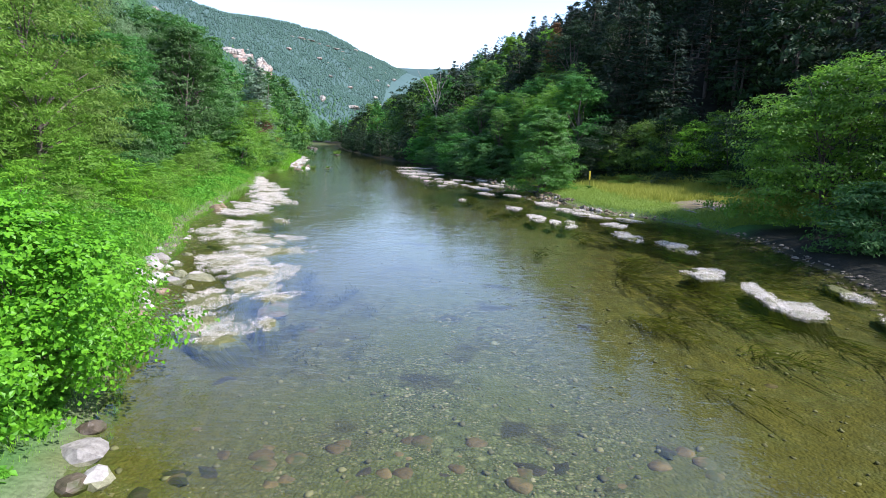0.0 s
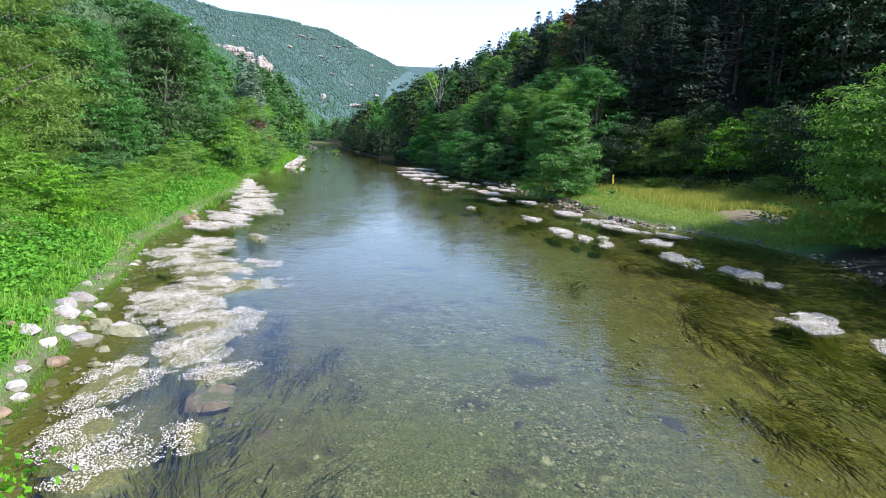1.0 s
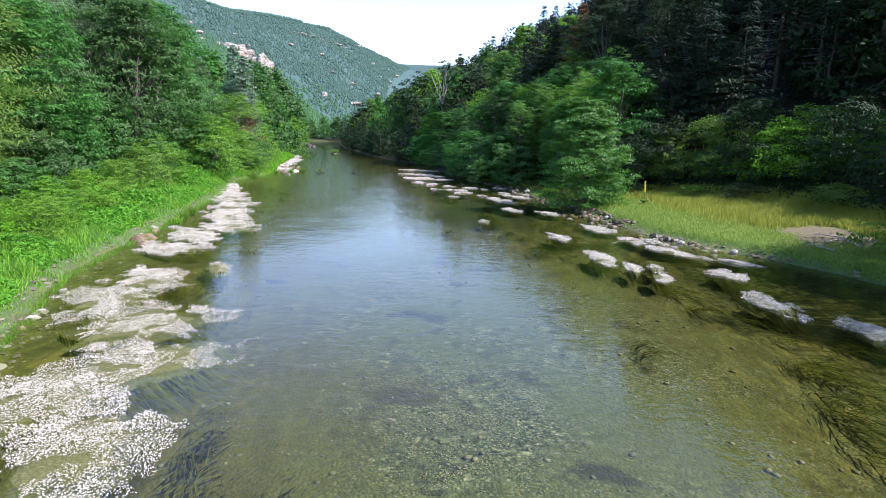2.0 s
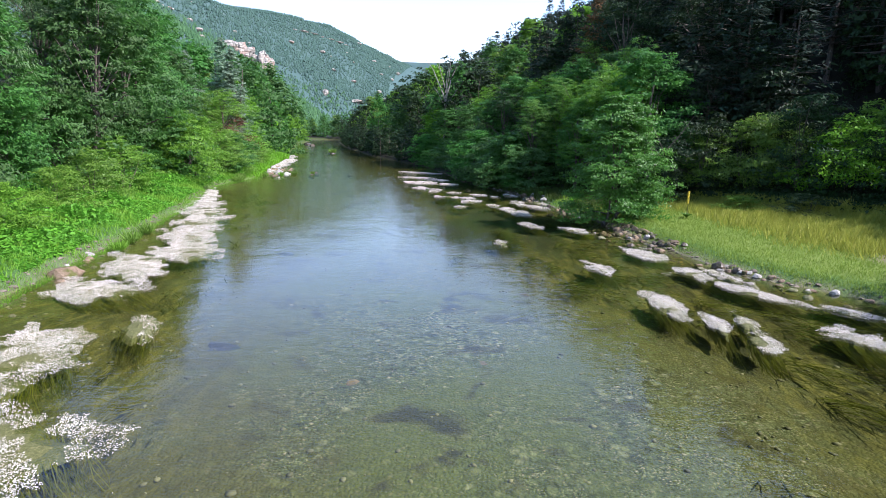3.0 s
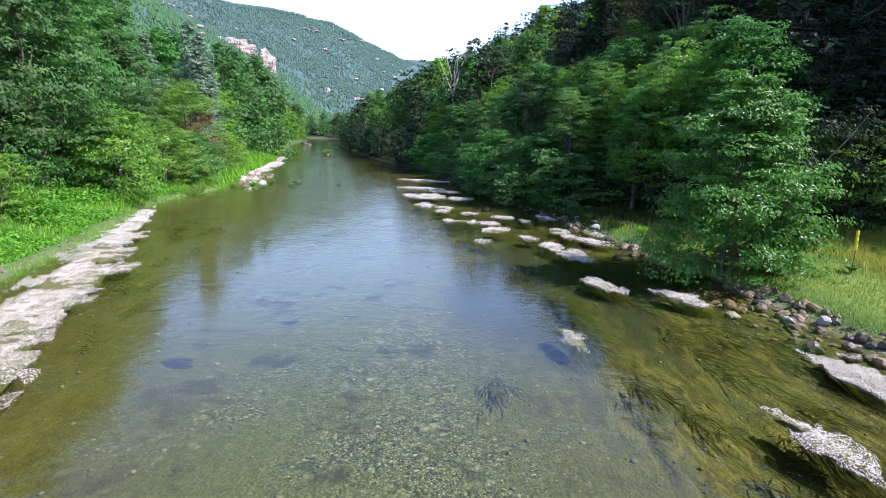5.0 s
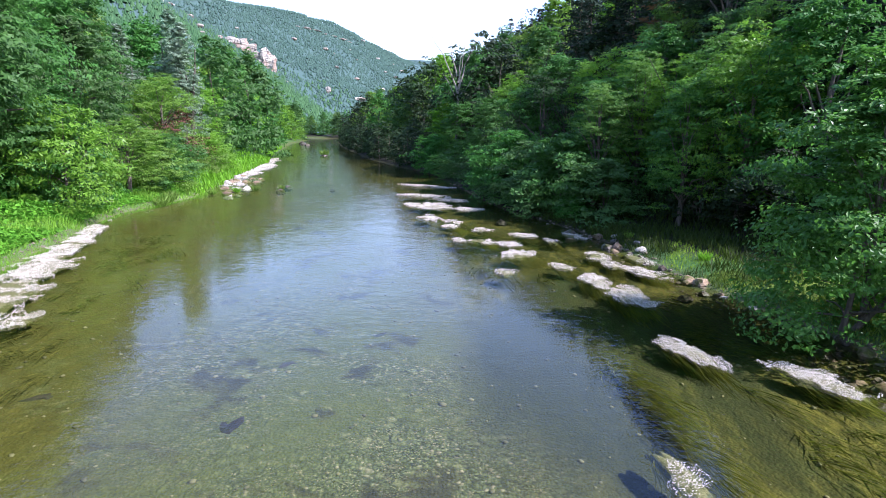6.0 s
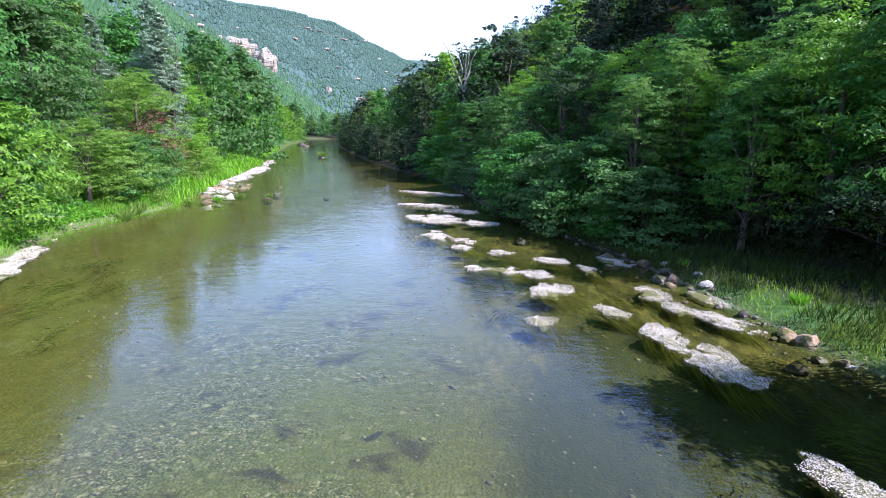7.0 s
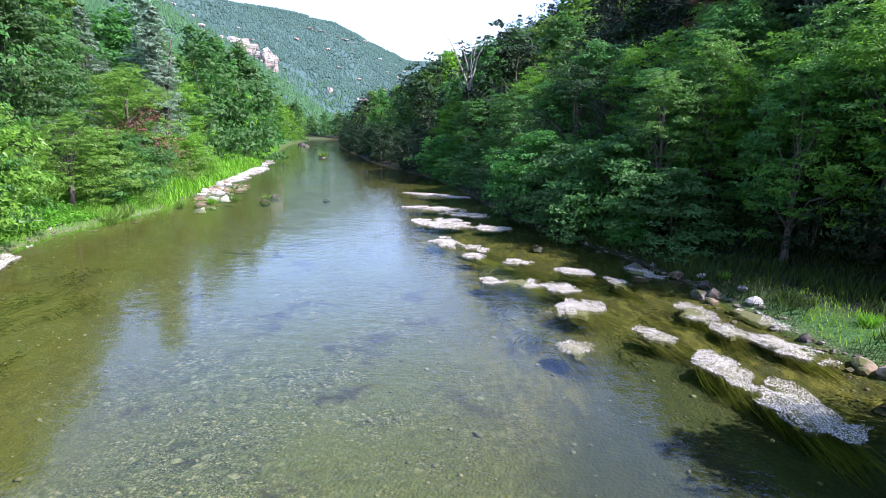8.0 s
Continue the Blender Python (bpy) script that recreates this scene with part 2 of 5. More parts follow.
GRASS_DRY = leaf_material("meadow_grass_blade", (0.15, 0.24, 0.035), (0.36, 0.40, 0.08), (0.38, 0.44, 0.06), 0.35, 0.6)
BARK = bark_material("grey_brown_bark", (0.05, 0.04, 0.03), (0.17, 0.14, 0.11))
BARK_DEAD = bark_material("bleached_dead_wood", (0.20, 0.17, 0.14), (0.42, 0.38, 0.33))
STONE = rock_material("pale_river_stone", (0.13, 0.115, 0.09), (0.31, 0.285, 0.235), (0.56, 0.53, 0.46))
STONE_PINK = rock_material("pinkish_river_stone", (0.060, 0.040, 0.022), (0.17, 0.115, 0.065), (0.34, 0.26, 0.175), (0.085, 0.088, 0.02))
STONE_WET = rock_material("dark_wet_stone", (0.025, 0.02, 0.015), (0.07, 0.055, 0.035), (0.14, 0.11, 0.07), (0.05, 0.055, 0.015), 0.4)
STONE_BED = rock_material("algae_covered_stone", (0.028, 0.024, 0.012), (0.10, 0.075, 0.03), (0.24, 0.17, 0.075), (0.07, 0.075, 0.02), 0.7)
CLIFF = cliff_material()
PETAL = plain_material("white_petal", (0.34, 0.28, 0.17), (0.90, 0.86, 0.77), 9.0, 0.6)
YELLOW = plain_material("yellow_petal", (0.75, 0.55, 0.03), (0.85, 0.68, 0.06), 20.0, 0.6)
WEED_DARK = leaf_material("shady_water_weed", (0.045, 0.055, 0.010), (0.135, 0.145, 0.024), (0.08, 0.11, 0.02), 0.3, 0.5)
WEED = leaf_material("water_weed", (0.06, 0.08, 0.012), (0.20, 0.21, 0.035), (0.18, 0.22, 0.03), 0.3, 0.5)
MATGREEN = stem_material()
SOIL, WATER = ground_material(), water_material()


# ---- mesh tools ----
def np_mesh(name, verts, faces, material, smooth=False):
    """A mesh out of arrays: faces all have the same number of corners."""
    verts, faces = np.asarray(verts, np.float32), np.asarray(faces, np.int32)
    me = bpy.data.meshes.new(name)
    me.vertices.add(len(verts))
    me.vertices.foreach_set("co", verts.ravel())
    me.loops.add(faces.size)
    me.loops.foreach_set("vertex_index", faces.ravel())
    me.polygons.add(len(faces))
    me.polygons.foreach_set("loop_start", np.arange(0, faces.size, faces.shape[1], dtype=np.int32))
    me.update(calc_edges=True)
    me.polygons.foreach_set("use_smooth", np.full(len(faces), smooth))
    me.materials.append(material)
    return me


def part_of(name, me, parent=None, label=""):
    ob = new(name, me)
    if parent:
        ob.parent = parent
    return tagged(ob, label)


def unit(a):
    return a / np.maximum(np.linalg.norm(a, axis=-1, keepdims=True), 1e-9)


def leaves(p, n, size, rng, wide=0.6, along=None, fold=0.12, corners=4):
    """Folded four-cornered leaves, or plain three-cornered ones, at p, facing n. Returns verts, faces."""
    k = len(p)
    n = unit(n)
    r = rng.normal(size=(k, 3)) if along is None else along + 0.25 * rng.normal(size=(k, 3))
    u = unit(r - (r * n).sum(1, keepdims=True) * n)
    v = np.cross(n, u)
    s = (size * (0.7 + 0.6 * rng.random(k)))[:, None]
    up = n * s * fold
    quad = np.stack([p - u * s * 0.5, p + v * s * wide * 0.5 + up, p + u * s * 0.5, p - v * s * wide * 0.5 + up], 1)
    if corners == 3:
        quad = np.stack([p - u * s * 0.5 - v * s * wide * 0.4, p - u * s * 0.5 + v * s * wide * 0.4 + up, p + u * s * 0.6], 1)
    return quad.reshape(-1, 3), np.arange(corners * k).reshape(-1, corners)


def tube(points, radii, sides=6):
    points = np.asarray(points, float)
    d = unit(np.gradient(points, axis=0))
    ref = np.where(np.abs(d[:, 2:3]) > 0.9, np.array([[1.0, 0, 0]]), np.array([[0, 0, 1.0]]))
    a = unit(np.cross(d, ref))
    b = np.cross(d, a)
    th = np.linspace(0, 2 * np.pi, sides, endpoint=False)
    ring = a[:, None] * np.cos(th)[None, :, None] + b[:, None] * np.sin(th)[None, :, None]
    verts = (points[:, None] + ring * np.asarray(radii)[:, None, None]).reshape(-1, 3)
    i, j = np.meshgrid(np.arange(len(points) - 1), np.arange(sides), indexing="ij")
    q = np.stack([i * sides + j, i * sides + (j + 1) % sides, (i + 1) * sides + (j + 1) % sides, (i + 1) * sides + j], -1).reshape(-1, 4)
    return verts, q


def joined(pieces):
    vs, fs, off = [], [], 0
    for v, f in pieces:
        vs.append(v)
        fs.append(f + off)
        off += len(v)
    return np.concatenate(vs), np.concatenate(fs)


def hash2(i, j, seed):
    x = np.sin(i * 127.1 + j * 311.7 + seed * 74.7) * 43758.5453
    return x - np.floor(x)


def vnoise(x, y, scale, seed=0, octaves=3):
    """Smooth value noise, 0 to 1."""
    total, amp, norm = 0.0, 1.0, 0.0
    for o in range(octaves):
        px, py = np.asarray(x, float) / scale, np.asarray(y, float) / scale
        i, j = np.floor(px), np.floor(py)
        fx, fy = px - i, py - j
        fx, fy = fx * fx * (3 - 2 * fx), fy * fy * (3 - 2 * fy)
        s = seed + 13 * o
        a = hash2(i, j, s) * (1 - fx) + hash2(i + 1, j, s) * fx
        b = hash2(i, j + 1, s) * (1 - fx) + hash2(i + 1, j + 1, s) * fx
        total = total + amp * (a * (1 - fy) + b * fy)
        norm += amp
        amp *= 0.5
        scale *= 0.5
    return total / norm


def smooth(a, b, x):
    t = np.clip((np.asarray(x, float) - a) / (b - a), 0, 1)
    return t * t * (3 - 2 * t)


# ---- the valley: banks, hill and mountain ----
LEFT_Y = [-60, -10, 5, 12.5, 18.7, 22, 27, 33, 45, 52, 57, 60, 66, 75, 96, 120, 190, 215, 260, 300, 330]
LEFT_X = [-3.5, -3.3, -3.7, -6.9, -9.2, -10.6, -11.7, -12.6, -15.6, -17.6, -17.3, -17.4, -18.6, -20.8, -25.0, -32, -50, -54, -64, -80, -110]
RIGHT_Y = [-60, 0, 11, 15, 20, 23.5, 26, 27.5, 30, 34, 38, 43, 47, 50.5, 55, 62, 70, 84, 92, 108, 166, 215, 260, 300, 330]
RIGHT_X = [11, 10.5, 10.2, 10.8, 11.4, 10.8, 9.6, 8.2, 7.4, 6.7, 6.0, 5.0, 4.4, 3.3, 1.4, -0.4, -1.6, -5.0, -8.4, -14, -29.5, -40, -49, -57, -70]


def left_bank(y):
    return np.interp(y, LEFT_Y, LEFT_X) + 0.5 * (vnoise(y, 0 * y, 3.1, 5) - 0.5)


def right_bank(y):
    return np.interp(y, RIGHT_Y, RIGHT_X) + 0.5 * (vnoise(y, 0 * y, 2.7, 8) - 0.5)


def meadow_width(y):
    return np.interp(y, [0, 14, 22, 26, 36, 44, 50, 60], [3, 3, 4.5, 8, 8, 5.0, 2.5, 2])


def land(x, y):
    """Height of the ground sheet, and the zones that it carries."""
    x, y = np.broadcast_arrays(np.asarray(x, float), np.asarray(y, float))
    xl, xr = left_bank(y), right_bank(y)
    dl, dr = xl - x, x - xr
    inside = np.minimum(-dl, -dr)
    rough = vnoise(x, y, 1.6, 2, 3) - 0.5
    bed = -0.40 * (1 - np.exp(-np.maximum(inside, 0) / 2.2)) + 0.16 * rough * smooth(0, 1.2, inside) - 0.03
    zl = 0.22 * smooth(0, 0.7, dl) + 0.21 * np.clip(dl, 0, 9) + 0.34 * np.maximum(dl - 9, 0) + 0.35 * rough * smooth(0.3, 3, dl)
    mw = meadow_width(y)
    zr = 0.20 * smooth(0, 0.8, dr) + 0.055 * np.clip(dr, 0, mw) + 0.32 * np.clip(dr - mw, 0, 8) + np.interp(y, [0, 11, 62, 100], [0.30, 0.92, 0.92, 0.46]) * np.maximum(dr - mw - 8, 0)
    zr = zr + 0.12 * rough * smooth(0.3, 2, dr)
    knoll = vnoise(x, y, 40, 3, 2) - 0.5
    zr = np.minimum(zr, 150) * (1 - smooth(300, 460, y)) + 7 * knoll * smooth(12, 50, dr)
    z = np.where(inside > 0, bed, np.where(dl >= dr, zl, zr))
    # beyond the bend the valley floor
    floor = 2.0 + 3 * (vnoise(x, y, 60, 4) - 0.5)
    k = smooth(300, 360, y) * (dl >= dr)
    z = np.where(inside > 0, z * (1 - smooth(300, 330, y)) + floor * smooth(300, 330, y), z)
    z = z * (1 - k) + floor * k
    zl_cap = np.interp(y, [0, 60, 200, 400], [30, 26, 14, 6])
    z = np.where((dl > 0) & (dl >= dr), np.minimum(z, zl_cap), z)
    # the long ridge across the valley
    foot = np.interp(y, [-200, 0, 200, 300, 500, 900, 1500, 1900, 2400, 3600], [-75, -75, -92, -105, -140, -150, 90, 190, 300, 700])
    crest = np.interp(y, [0, 950, 1200, 1400, 1500, 1700, 1900, 2100, 2600], [190, 228, 244, 262, 276, 266, 246, 246, 245])
    gully = vnoise(x, y, 170, 6, 4) - 0.5
    rise = (foot - x) * 0.66
    face = np.minimum(rise, crest + 0.08 * (rise - crest)) + 34 * gully * smooth(0, 120, foot - x)
    face = np.minimum(face, crest + 10 * gully + 10)
    mountain = smooth(-8, 25, foot - x) * (foot - x > -8)
    back = 372 * smooth(2500, 3000, y) + 14 * (vnoise(x, y, 300, 9) - 0.5)
    z2 = np.maximum(z, np.where(mountain > 0, face, -9))
    z2 = np.where(y > 2500, np.maximum(z2, back), z2)
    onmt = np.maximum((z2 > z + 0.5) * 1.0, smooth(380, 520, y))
    edge = smooth(-0.6, 0.1, inside)
    zones = {
        "bed": smooth(-0.15, 0.25, inside) * smooth(316, 306, y),
        "weed": np.maximum(np.exp(-np.maximum(-dr - 5.0, 0) ** 2 / 8.0), 0.95 * np.exp(-np.maximum(-dl - np.interp(y, [7, 16, 24, 40], [0.6, 4.6, 4.8, 3.8]), 0) ** 2 / 6.0)),
        # right shore kept short of pale gravel, so the shaded bank stays dark
        "shore": edge * smooth(1.3, 0.2, np.maximum(dl, dr)) * (inside < 0.3) * np.where(dr > dl, 0.25 * smooth(52, 46, y) * smooth(21, 24, y) + 0.75 * smooth(24, 27, y) * smooth(42, 38, y), (0.5 + 0.5 * smooth(57, 60, y)) * smooth(115, 90, y)),
        "meadow": smooth(0.4, 2.0, dr) * smooth(mw + 2.0, mw + 0.5, dr) * smooth(21, 24, y) * smooth(43, 40, y),
        "dry": smooth(0.25, 0.8, np.exp(-(((x - 13.0) / 1.9) ** 2 + ((y - 27.5) / 2.4) ** 2)) * (0.35 + 1.1 * vnoise(x, y, 0.9, 61, 3))) + 0.8 * np.exp(-(((x - 10.2) / 1.2) ** 2 + ((y - 47.5) / 1.6) ** 2)),
        # forest floor, its dark colour run over the right bank as painted shade
        "forest_shade": np.maximum(smooth(300, 316, y), np.maximum(smooth(mw + 1.0, mw + 3.5, dr + 6.0 * smooth(41.5, 43.5, y) + 5.0 * smooth(46, 51, y) + 7.0 * smooth(23, 20.5, y)), smooth(5.5, 9.0, dl))),
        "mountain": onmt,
        "current": np.maximum(smooth(-8.0, -5.0, dr) * smooth(7, 14, y), 0.8 * smooth(-5.5, -3.5, dl) * smooth(14, 18, y) * smooth(30, 26, y)),
        # painted shade on the bed beside the lone alder, broken up by noise
        "moss_or_shade": smooth(0.25, 0.6, np.exp(-(((x - 1.5) / 3.1) ** 2 + ((y - 37.3) / 6.0) ** 2)) * (0.35 + 1.2 * vnoise(x, 0.35 * y, 1.1, 71, 3))),
    }
    return z2, zones


def height(x, y):
    return float(land(np.array([x]), np.array([y]))[0][0])


def build_ground():
    def steps(a, b, fine, lo, hi, grow):
        mid = np.arange(a, b, fine)
        up, s, v = [], fine, mid[-1]
        while v < hi:
            s *= grow
            v += s
            up.append(v)
        dn, s, v = [], fine, a
        while v > lo:
            s *= grow
            v -= s
            dn.append(v)
        return np.array(dn[::-1] + list(mid) + up)
    xs = steps(-22, 15, 0.42, -1700, 1700, 1.09)
    ys = steps(0, 64, 0.5, -90, 3900, 1.045)
    gx, gy = np.meshgrid(xs, ys, indexing="ij")
    z, zones = land(gx, gy)
    m, n = gx.shape
    verts = np.stack([gx, gy, z], -1).reshape(-1, 3)
    i, j = np.meshgrid(np.arange(m - 1), np.arange(n - 1), indexing="ij")
    quads = np.stack([i * n + j, (i + 1) * n + j, (i + 1) * n + j + 1, i * n + j + 1], -1).reshape(-1, 4)
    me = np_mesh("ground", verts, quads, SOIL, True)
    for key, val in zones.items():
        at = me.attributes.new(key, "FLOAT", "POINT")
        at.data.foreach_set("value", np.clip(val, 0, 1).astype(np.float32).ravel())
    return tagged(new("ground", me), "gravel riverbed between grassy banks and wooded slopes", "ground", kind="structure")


def build_water():
    ys = np.concatenate([np.arange(-60, 120, 1.5), np.arange(120, 332, 4.0)])
    a, b = left_bank(ys) - 1.2, right_bank(ys) + 1.2
    t = np.linspace(0, 1, 9)
    gx = a[:, None] + (b - a)[:, None] * t
    verts = np.stack([gx, np.repeat(ys[:, None], 9, 1), 0 * gx], -1).reshape(-1, 3)
    i, j = np.meshgrid(np.arange(len(ys) - 1), np.arange(8), indexing="ij")
    quads = np.stack([i * 9 + j, i * 9 + j + 1, (i + 1) * 9 + j + 1, (i + 1) * 9 + j], -1).reshape(-1, 4)
    ob = new("water", np_mesh("water", verts, quads, WATER, True))
    ob.visible_shadow = False
    return tagged(ob, "clear shallow river water with small ripples", "water", kind="structure")


build_ground()
build_water()


# ---- trees, bushes and stones: one builder a kind ----
def round_top(u):
    return np.sqrt(np.clip(1 - ((u - 0.45) / 0.57) ** 2, 0.02, 1))


def egg_top(u):
    return np.sqrt(np.clip(1.0 - ((u - 0.36) / 0.68) ** 2, 0.02, 1)) * (1.08 - 0.35 * u)


def column_top(u):
    return np.clip(1.15 - u ** 3, 0.1, 1) * np.clip(0.55 + u, 0, 1)


def dome_top(u):
    return np.sqrt(np.clip(1.02 - u ** 2, 0.03, 1))


def make_tree(name, h, r, seed, leaf_mat, clumps=60, per=140, leaf=0.17, base=0.18, profile=round_top, lump=0.30, squash=0.5,
              stems=1, wide=0.6, bark=None, girth=0.028, droop=0.0, limbs=14, corners=3, split=False, label="", category="tree", group=""):
    rng = np.random.default_rng(seed)
    top = new(name)
    tagged(top, label, category, group)
    u = base + (1 - base) * rng.random(clumps) ** 0.9
    rad = r * profile(u) * np.sqrt(0.08 + 0.92 * rng.random(clumps))
    az = rng.random(clumps) * 2 * np.pi
    skew = rng.normal(size=2) * 0.06 * r
    cen = np.stack([rad * np.cos(az) + skew[0], rad * np.sin(az) + skew[1], u * h * (0.93 + 0.12 * rng.random(clumps))], 1)
    size = r * lump * (0.65 + 0.7 * rng.random(clumps)) * (0.55 + 0.6 * profile(u))
    # wood
    wood = []
    for s in range(stems):
        lean = rng.normal(size=2) * (0.03 if stems == 1 else 0.16) * h
        ts = np.linspace(0, 1, 8)
        off = np.array([0, 0]) if stems == 1 else rng.normal(size=2) * 0.12
        wob = np.cumsum(rng.normal(size=(8, 2)) * 0.012 * h, 0)
        pts = np.stack([off[0] + lean[0] * ts + wob[:, 0] * ts, off[1] + lean[1] * ts + wob[:, 1] * ts, -0.25 + (0.86 * h + 0.25) * ts], 1)
        g = girth * h / (1 if stems == 1 else 1.7)
        wood.append(tube(pts, g * (1 - 0.88 * ts) * np.where(ts < 0.1, 1.3, 1)))
        for c in rng.choice(clumps, min(limbs, clumps), False):
            zc = cen[c, 2]
            z0 = np.clip(zc * (0.45 + 0.25 * rng.random()), 0.05 * h, 0.8 * h)
            k = (z0 + 0.25) / (0.86 * h + 0.25)
            p0 = np.array([np.interp(k, ts, pts[:, i]) for i in range(3)])
            tt = np.linspace(0, 1, 5)[:, None]
            bow = np.array([0, 0, 0.12 * h]) * (tt * (1 - tt))
            br = p0 + (cen[c] - p0) * tt + bow + rng.normal(size=(5, 3)) * 0.012 * h * tt
            g1 = g * (1 - 0.85 * k) * 0.55
            wood.append(tube(br, np.maximum(g1 * (1 - 0.8 * tt[:, 0]), 0.008), 4))
    wv, wf = joined(wood)
    if split:
        stem = None
        for k, (v, f) in enumerate(wood):
            first = k % (1 + min(limbs, clumps)) == 0
            made = part_of("trunk" if first else "limb", np_mesh("limb", v, f, bark or BARK, True), top if first else stem)
            stem = made if first else stem
    else:
        part_of("trunk", np_mesh("trunk", wv, wf, bark or BARK, True), top)
    # leaves in flat sprays on the shells of many clumps
    sprays = max(3, per // (17 if per > 100 else 6))
    k = clumps * per
    which = np.repeat(np.arange(clumps), per)
    sd = unit(rng.normal(size=(clumps * sprays, 3)))
    sat = np.repeat(cen, sprays, 0) + sd * (0.45 + 0.62 * np.sqrt(rng.random(clumps * sprays)))[:, None] * np.repeat(size, sprays)[:, None] * np.array([1, 1, squash])
    mine = which * sprays + rng.integers(0, sprays, k)
    d = sd[mine]
    p = sat[mine] + rng.normal(size=(k, 3)) * np.array([1, 1, 0.30]) * (0.23 * size[which])[:, None]
    p[:, 2] -= droop * size[which] * rng.random(k) * 2
    p[:, 2] = np.maximum(p[:, 2], 0.05)
    out = cen[which] - np.array([0, 0, 0.45 * h])
    face = unit(sd + 0.45 * rng.normal(size=sd.shape))[mine]
    n = face * 0.75 + unit(out) * 0.4 + np.array([0, 0, 0.55]) + rng.normal(size=(k, 3)) * 0.33
    along = None if droop == 0 else np.tile([0, 0, -1.0], (k, 1)) + 0.4 * d
    lv, lf = leaves(p, n, leaf, rng, wide, along, corners=corners)
    part_of("crown", np_mesh("crown", lv, lf, leaf_mat), top)
    return top


def make_pine(name, h, r, seed, needle=None, tiers=15, per=7, tuft=14, leaf=0.46, base=0.25, label="", category="tree", bark=None):
    """A conifer: whorls of drooping boughs, each a flat spray of needle tufts."""
    rng = np.random.default_rng(seed)
    top = tagged(new(name), label, category)
    ts = np.linspace(0, 1, 6)
    wood = [tube(np.stack([0.02 * h * np.sin(3 * ts + seed), 0.015 * h * np.cos(2 * ts), -0.4 + (h + 0.35) * ts], 1), 0.018 * h * (1 - 0.93 * ts), 5)]
    ps, ns, al = [], [], []
    for i in range(tiers):
        u = base + (1 - base) * (i + rng.random() * 0.6) / tiers
        length = r * (1.05 - u) / (1.05 - base) * (0.85 + 0.3 * rng.random()) + 0.3
        for j in range(per):
            if rng.random() < 0.12:
                continue
            az = 2 * np.pi * (j + rng.random() * 0.7) / per + i * 1.3
            ln = length * (0.7 + 0.5 * rng.random())
            dr = np.array([np.cos(az), np.sin(az), 0.15 - 0.3 * (1 - u)])
            tip = np.array([0, 0, u * h]) + dr * ln
            wood.append(tube(np.stack([[0, 0, u * h - 0.1], tip]), [0.018 * h * (1 - 0.9 * u) * 0.35, 0.01], 3))
            s = np.sqrt(rng.random(tuft))
            side = np.array([-np.sin(az), np.cos(az), 0])
            p = np.array([0, 0, u * h]) + dr * (ln * s)[:, None] + side * (rng.normal(size=tuft) * 0.22 * ln * (0.4 + s * 0.6))[:, None]
            p[:, 2] += rng.normal(size=tuft) * 0.10 * r * 0.5
            ps.append(p)
            ns.append(np.array([0, 0, 0.8]) + dr * 0.5 + rng.normal(size=(tuft, 3)) * 0.45)
            al.append(np.tile(dr, (tuft, 1)) + side * rng.normal(size=(tuft, 1)) * 0.6)
    wv, wf = joined(wood)
    part_of("trunk", np_mesh("trunk", wv, wf, bark or BARK, True), top)
    p, n, a = np.concatenate(ps), np.concatenate(ns), np.concatenate(al)
    lv, lf = leaves(p, n, leaf, rng, 0.32, a, corners=3)
    part_of("crown", np_mesh("crown", lv, lf, needle or NEEDLE), top)
    return top


STANDING = set()


def plant(proto, x, y, s=1.0, turn=0.0, sink=0.0, tall=1.0, z=None, lean=(0, 0)):
    """Stand a thing at its place: the first call moves the thing itself, later calls copy it."""
    if z is None:
        z = height(x, y)
    m = pose(x, y, z - sink, lean[0], lean[1], turn)
    if proto.name not in STANDING:
        STANDING.add(proto.name)
        ob = proto
        ob.matrix_basis = m
    else:
        ob = copy_thing(proto, m)
    ob.scale = (s, s, s * tall)
    return ob


def make_rock(name, seed, mat, label, category="stone", group="", rough=0.32, flat=0.62, sub=2, facet=True):
    bm = bmesh.new()
    bmesh.ops.create_icosphere(bm, subdivisions=sub, radius=0.5)
    off = Vector((seed * 3.7, seed * 1.9, seed * 5.3))
    for v in bm.verts:
        d = v.co.normalized()
        k = 1 + rough * noise.noise(d * 1.3 + off) * 1.6 + 0.16 * noise.noise(d * 3.4 + off)
        # broken faces
        for cut in range(7):
            axis = Vector((math.sin(seed * 2.1 + cut * 2.4), math.cos(seed * 1.3 + cut * 1.9), math.sin(seed + cut * 3.1))).normalized()
            lim = 0.70 + 0.03 * cut
            if d.dot(axis) * k > lim:
                k = lim / d.dot(axis)
        v.co = d * 0.5 * k
        v.co.z *= flat
    me = bpy.data.meshes.new(name)
    bm.to_mesh(me)
    bm.free()
    me.materials.append(mat)
    me.polygons.foreach_set("use_smooth", np.full(len(me.polygons), not facet))
    ob = tagged(new(name, me), label, category, group)
    return ob


# ---- kinds of tree ----
LEAF_MAIN = leaf_material("lone_alder_leaf", (0.014, 0.075, 0.020), (0.082, 0.255, 0.046), (0.14, 0.42, 0.045), 0.35, 0.42, spec=0.3)
LEAF_YOUNG = leaf_material("young_alder_leaf", (0.026, 0.105, 0.016), (0.118, 0.315, 0.040), (0.19, 0.50, 0.04), 0.36, 0.42)
